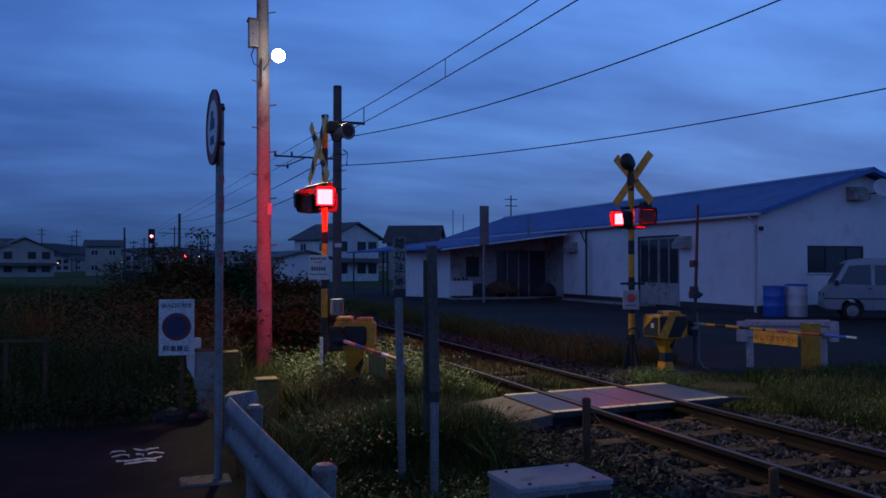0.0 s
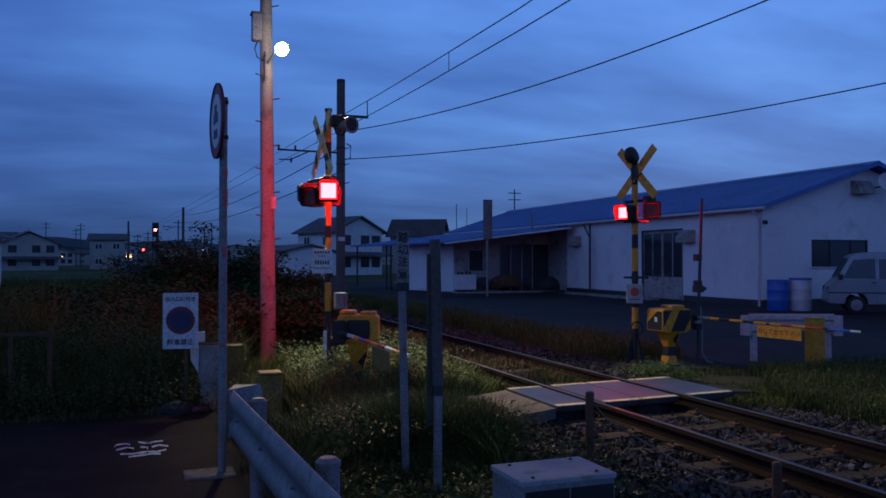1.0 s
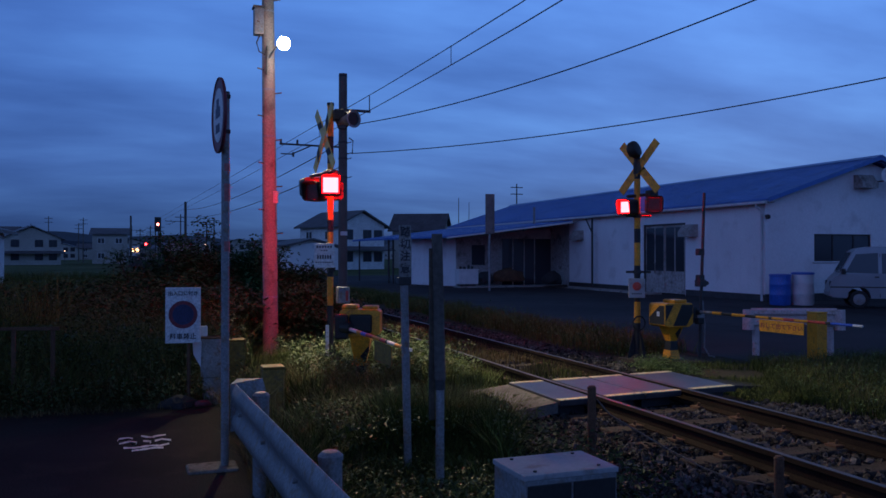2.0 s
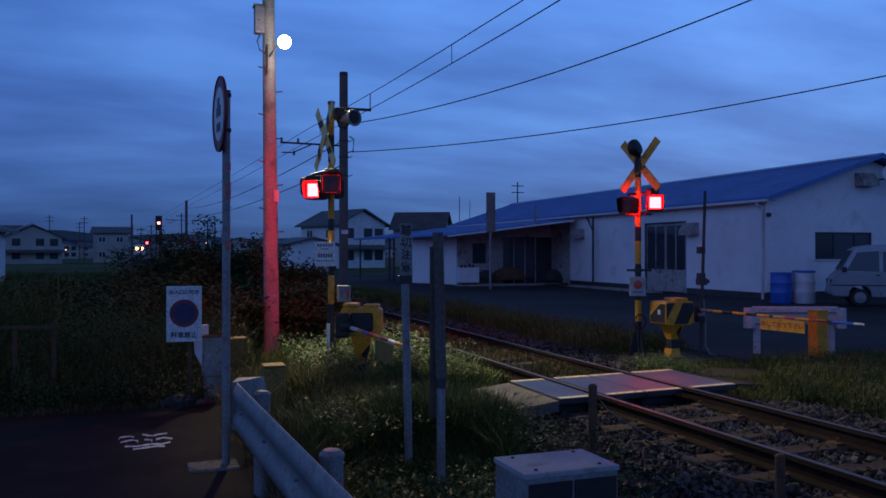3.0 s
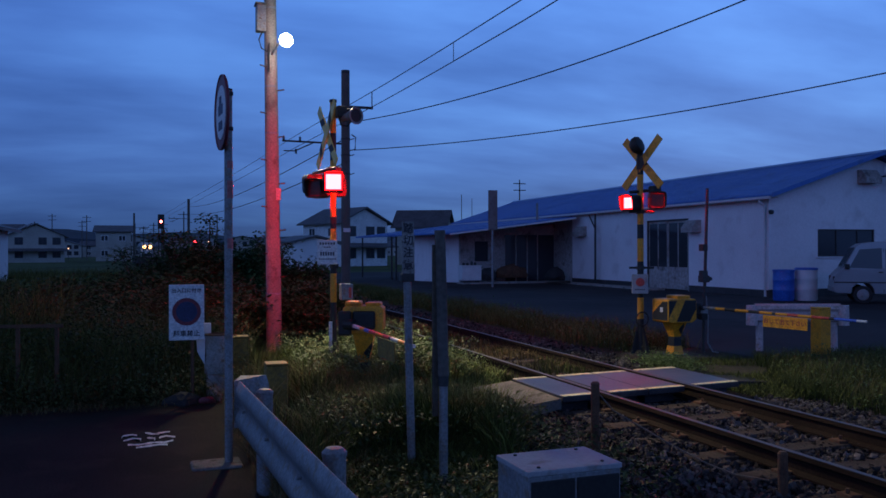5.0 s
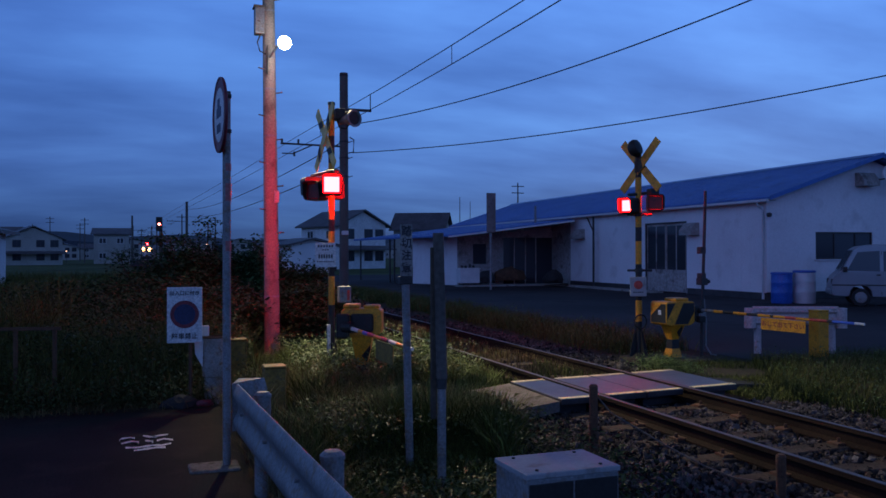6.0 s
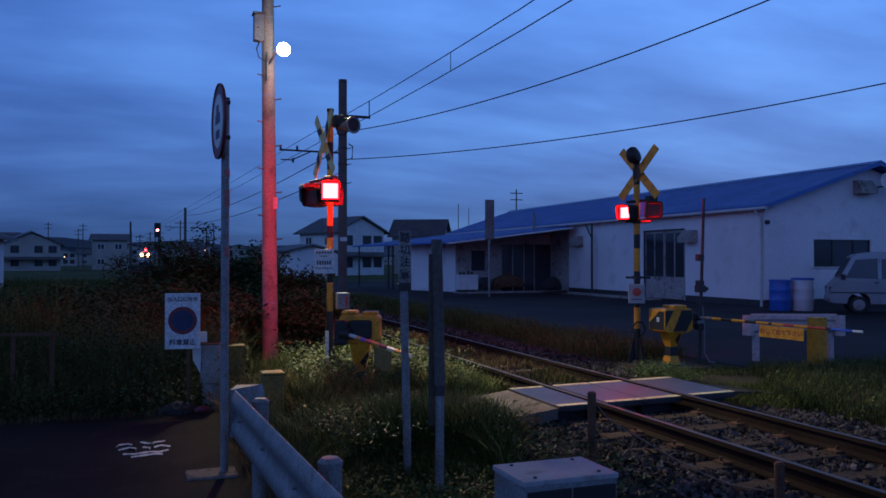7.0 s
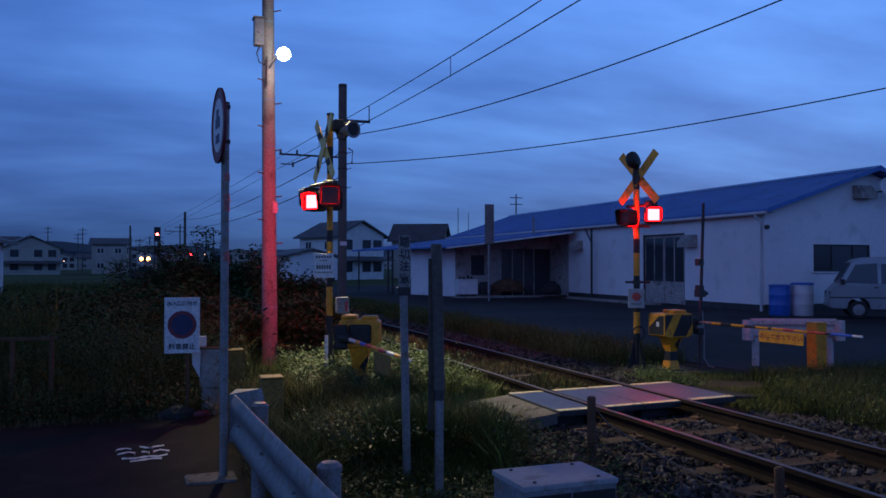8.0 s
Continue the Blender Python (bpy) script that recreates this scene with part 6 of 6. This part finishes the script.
def rect(x0, x1, y0, y1, keep=None, patch=0.0, seed=0):
    def f(rng):
        x, y = rng.uniform(x0, x1), rng.uniform(y0, y1)
        if any(a < x < c and d < y < e for a, c, d, e in CLEAR):
            return None
        if x < 0.9 and y > 9.0 and y < 9.95 + 0.3 * noise.noise((x * 1.3, 0, 7)) + 0.15 * noise.noise((x * 6, 0, 3)) and y0 > 9.65:
            return None
        if patch and noise.noise((x * 0.9, y * 0.9, seed)) < patch - 0.5:
            return None
        return (x, y) if keep is None or keep(x, y) else None
    return f


def off_path(x, y):
    if x > 2.3 + 0.6 * max(0.0, min(1.0, (y - 5.3) / 1.2)) + 0.15 * noise.noise((y * 2, x, 0)) and y < 7.4:
        return False
    return not (x > 2.45 and 7.35 < y < 9.1) and not (0.98 < x < 1.1 and y < 5)


# weeds between lane and track
blades("grass", 36000, rect(0.95, 3.15, 3.8, 7.5, lambda x, y: off_path(x, y) and not (1.2 < x < 2.1 and y < 3.7)), 0.22, 0.52, 0.0045, GRASS, "tangled dark green weeds beside the lane", 11, 1.0)
blades("grass_dry", 9000, rect(0.75, 3.1, 3.8, 10.5, off_path), 0.25, 0.6, 0.0035, GRASS_DRY, "dry straw stalks among the weeds", 12, 1.0)
blades("grass", 20000, rect(0.85, 3.4, 7.4, 11.8, off_path), 0.22, 0.5, 0.005, GRASS, "weeds round the near crossing signal", 13, 0.9)
# lighter greens here put part of the street lamp's brightness into the colour
blades("grass", 26000, rect(1.75, 3.9, 9.1, 12.4, off_path), 0.15, 0.46, 0.006, GRASS_LIGHT, "weeds under the street lamp in a green lightened for its glow", 113, 0.9)
blades("grass", 15000, rect(1.2, 3.15, 4.2, 7.6, lambda x, y: off_path(x, y) and noise.noise((x * 1.6, y * 1.6, 7)) > -0.15), 0.26, 0.56, 0.005, GRASS_LIGHT, "fresh green tufts among the darker weeds", 131, 1.0)
leaves("weeds", 5200, lambda r: ((lambda x, y: (x, y, (0.4 if x < 2.5 and y < 6.1 else 1.0) * r.uniform(0.05, 0.46 + 0.2 * noise.noise((x * 2.2, y * 2.2, 3)))) if off_path(x, y) else None)(r.uniform(1.2, 3.1), r.uniform(4.2, 7.5))), 0.034, LEAF_LIGHT, "small-leaved green weeds in the verge", 132)
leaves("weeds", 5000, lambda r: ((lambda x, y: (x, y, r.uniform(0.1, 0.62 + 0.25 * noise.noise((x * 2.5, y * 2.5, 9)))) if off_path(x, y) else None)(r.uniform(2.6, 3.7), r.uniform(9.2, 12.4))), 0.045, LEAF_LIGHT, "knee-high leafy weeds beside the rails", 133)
leaves("weeds", 9000, lambda r: ((lambda x, y: (x, y, (0.4 if x < 2.5 and y < 6.1 else 1.0) * r.uniform(0.02, 0.42)))(r.uniform(1.3, 3.1), r.uniform(4.2, 7.4))), 0.05, LEAF, "broad-leaved weeds in the verge", 14)
leaves("weeds", 14000, lambda r: ((lambda x, y: (x, y, r.uniform(0.02, 0.5 + 0.12 * noise.noise((x * 2, y * 2, 0)))) if off_path(x, y) else None)(r.uniform(1.7, 3.75), r.uniform(9.05, 12.2))), 0.042, LEAF_LIGHT, "leafy weeds under the street lamp, coloured paler for its light", 15)
blades("grass", 9000, rect(2.9, 4.25, 9.1, 14.0), 0.12, 0.34, 0.007, GRASS, "low grass along the rail", 16)
blades("grass", 14000, rect(1.9, 3.1, 5.7, 7.35, off_path), 0.30, 0.62, 0.005, GRASS, "tall weeds in front of the crossing apron", 114, 0.8)
blades("grass", 5000, rect(2.0, 3.1, 5.9, 7.4, off_path), 0.3, 0.55, 0.005, GRASS_LIGHT, "paler weeds in front of the crossing apron", 115, 0.8)
# rough growth left of the lane's end
blades("grass", 30000, rect(-9.0, 1.3, 9.9, 15.5), 0.3, 0.85, 0.0045, GRASS, "tall dark weeds at the end of the lane", 17, 1.0)
blades("grass_dry", 5000, rect(-8.0, 1.2, 9.8, 12.5), 0.3, 0.75, 0.005, GRASS_DRY, "dry stalks at the end of the lane", 18)
blades("grass_dry", 2600, rect(-6.0, 0.7, 9.6, 10.0), 0.05, 0.22, 0.006, GRASS_DRY, "dead grass along the asphalt edge", 19)
leaves("weeds", 30000, lambda r: ((lambda x, y: (x, y, min(1.0, 0.25 + (y - 10.0) / 1.3) * r.uniform(0.1, 0.92 + 0.7 * noise.noise((x * 1.1, y * 1.1, 2)))))(r.uniform(-7.0, 1.2), r.uniform(10.3, 16.0))), 0.06, LEAF, "dense dark weeds at the end of the lane", 20)
blades("grass", 15000, rect(-7.0, 1.0, 10.2, 14.5), 0.5, 1.15, 0.0035, GRASS, "thin tall grass stems standing over the dark weeds", 141, 0.9)
blades("grass_dry", 6000, rect(-7.0, 1.0, 10.0, 13.0), 0.35, 1.0, 0.003, GRASS_DRY, "pale dead stalks bent among the weeds", 142, 1.3)
leaves("weeds", 7000, lambda r: (7.9 + r.gauss(0, 0.35), r.uniform(11.8, 33.0), 0.05 + abs(r.gauss(0, 0.15))), 0.05, LEAF_LIGHT, "leafy tufts between track and forecourt", 143)
leaves("weeds", 9000, lambda r: (r.uniform(-6.5, 0.7), 9.75 + abs(r.gauss(0, 0.35)), abs(r.gauss(0, 0.16))), 0.05, LEAF, "low broad-leaved weeds along the asphalt edge", 120)
blades("grass_dry", 5000, rect(-6.5, 0.8, 9.55, 10.6), 0.12, 0.45, 0.0035, GRASS_DRY, "fallen straw along the asphalt edge", 121, 1.6)
blades("grass", 2600, rect(-6.0, -1.2, 12.0, 15.5, patch=0.55, seed=6), 0.9, 1.55, 0.008, GRASS, "tall reedy stems above the weeds", 135, 0.5)
# along the track
blades("grass", 9000, rect(4.5, 5.45, 9.1, 26.0, patch=0.52, seed=3), 0.06, 0.2, 0.006, GRASS_DRY, "thin yellowed grass between the rails", 21, zf=lambda x, y: 0.05)
blades("grass", 9000, rect(4.5, 5.45, 9.1, 30.0, patch=0.55, seed=9), 0.05, 0.18, 0.006, GRASS, "thin grass between the rails", 22, zf=lambda x, y: 0.05)
blades("grass", 34000, rect(6.9, 9.0, 11.7, 36.0, lambda x, y: x < 8.75 + 0.4 * noise.noise((y * 0.8, 1, 0)) and x > 7.15 + 0.3 * noise.noise((y * 0.7, 4, 0))), 0.12, 0.46, 0.0045, GRASS, "weeds between track and forecourt", 23, 1.0)
blades("grass", 44000, rect(6.95, 12.5, 4.5, 10.3, lambda x, y: x > 6.85 + 0.60 * max(0.0, y - 7.5) + 0.15 * noise.noise((y * 2, x * 2, 0))), 0.08, 0.30, 0.0042, GRASS, "grass in front of the far guard rail", 24, 1.0)
blades("grass_dry", 4000, rect(7.1, 12.0, 5.0, 10.0, lambda x, y: x > 6.95 + 0.60 * max(0.0, y - 7.5)), 0.15, 0.38, 0.003, GRASS_DRY, "dry stalks before the far guard rail", 124, 1.0)
blades("grass", 7000, rect(6.45, 7.7, 7.45, 9.0), 0.05, 0.18, 0.005, GRASS, "low grass at the edge of the crossing ramp", 144, 1.0)
blades("grass", 9000, rect(6.4, 8.6, 8.75, 10.5, patch=0.36, seed=4), 0.04, 0.17, 0.006, GRASS, "short grass at the far machine's foot", 25)
leaves("weeds", 5500, lambda r: ((lambda x, y: (x, y, r.uniform(0.03, 0.26 + 0.14 * noise.noise((x * 1.5, y * 1.5, 5)))) if x > 6.9 + 0.60 * max(0.0, y - 7.5) else None)(r.uniform(6.9, 11.5), r.uniform(5.5, 10.2))), 0.036, LEAF_LIGHT, "leafy weeds in front of the far guard rail", 134)
leaves("weeds", 5000, lambda r: (7.0 + r.gauss(0, 0.16), 10.2 + r.gauss(0, 0.3), 0.04 + abs(r.gauss(0, 0.075))), 0.036, LEAF_LIGHT, "leafy weed clump by the far machine", 26)
blades("grass", 30000, rect(0.6, 3.6, 17.5, 46.0), 0.25, 0.7, 0.006, GRASS, "long grass on the track's far side", 27, 1.0)
blades("grass", 24000, rect(-16, 3.0, 20.0, 60.0), 0.4, 0.9, 0.009, GRASS, "tall field grass behind the bushes", 28, 0.9)


def bush(at, r, h, seed, label, n=5200, tall=0):
    T = thing("bush", at, label, "bush", "bushes by the line")
    rng = random.Random(seed)
    b = B()
    ends = []
    for k in range(11):
        a, q = rng.uniform(0, 6.283), rng.uniform(0.25, 0.95)
        e = Vector((math.cos(a) * r * q, math.sin(a) * r * q, h * rng.uniform(0.6, 1.0) * (1.1 - 0.45 * q)))
        m = e * 0.5 + Vector((0, 0, 0.25 * h))
        tube(b, [(0.1 * math.cos(a), 0.1 * math.sin(a), -0.05), m, e], 0.014, 5)
        ends += [(m, 0.8), (e, 0.75), (m.lerp(e, 0.5), 0.8)]
    part("stem", b, BARK, T)
    for k in range(26):
        a, q = rng.uniform(0, 6.283), math.sqrt(rng.random())
        ends.append((Vector((math.cos(a) * r * q, math.sin(a) * r * q, h * rng.uniform(0.15, 0.85) * (1.05 - 0.4 * q))), 1.0))
    def centre(g):
        p, s = g.choice(ends)
        # flat layered sprays
        return p + Vector((g.gauss(0, 0.22 * s), g.gauss(0, 0.22 * s), g.gauss(0, 0.075)))
    leaves("crown", n, centre, 0.10, LEAF_BUSH, "", seed + 50, parent=T)
    return T


for k, (x, y, r, h) in enumerate(((-0.3, 18.6, 1.0, 1.75), (0.55, 18.0, 1.1, 2.2), (1.15, 18.4, 0.9, 2.75), (1.75, 17.4, 1.0, 2.35), (2.35, 18.2, 1.0, 2.2), (3.0, 17.6, 0.9, 1.65), (0.2, 16.4, 1.1, 1.45),
                                  (1.4, 16.2, 1.1, 1.5), (2.9, 15.6, 0.8, 1.25), (-1.3, 17.2, 1.1, 1.35), (-2.6, 18.0, 1.2, 1.2),
                                  (0.35, 14.6, 0.9, 1.35), (-0.7, 15.2, 1.0, 1.25), (1.15, 14.9, 0.8, 1.55), (2.75, 14.7, 0.6, 1.2), (-1.9, 15.6, 1.0, 1.05))):
    bush((x, y, -0.05), r, h, 100 + k, "dense dark-leaved bush with layered sprays beside the line")
# woody hedge line beyond the field
for k in range(7):
    bush((-3.5 + 2.2 * k, 118 + 6 * (k % 3), -0.05), 2.6, 3.4, 300 + k, "far dark shrub along the railway", 1500)
# ---- what moves: the flashers and the train ----
SWAPS = [0.15, 0.75, 1.35, 1.95, 2.65, 3.25, 3.85, 4.45, 5.05, 5.65, 6.25, 6.85, 7.55]
FAR_SWAPS = [0.45, 1.15, 1.75, 2.35, 2.95, 3.65, 4.45, 4.95, 5.55, 6.05, 6.85, 7.35]


def motions():
    for ob, at, turn0, phase in FLIPS:
        lit = phase in (0, 2)
        angle = turn0 + (0 if lit else 180)
        rows = [(0.0, pose(*at, 0, 0, angle))]
        for s in (SWAPS if phase < 2 else FAR_SWAPS):
            for dt, q in ((-0.05, 0), (-0.0167, 60), (0.0167, 120), (0.05, 180)):
                rows.append((s + dt, pose(*at, 0, 0, angle + q)))
            angle += 180
        rows.append((8.0, pose(*at, 0, 0, angle)))
        walk(ob, rows)
    rows = []
    for k in range(17):
        t = 0.5 * k
        y = 246.0 - 9.0 * t
        slope = (track_x(y + 1) - track_x(y - 1)) / 2
        rows.append((t, pose(track_x(y), y, 0.23, 0, 0, -math.degrees(math.atan(slope)))))
    walk(TRAIN, rows)


motions()
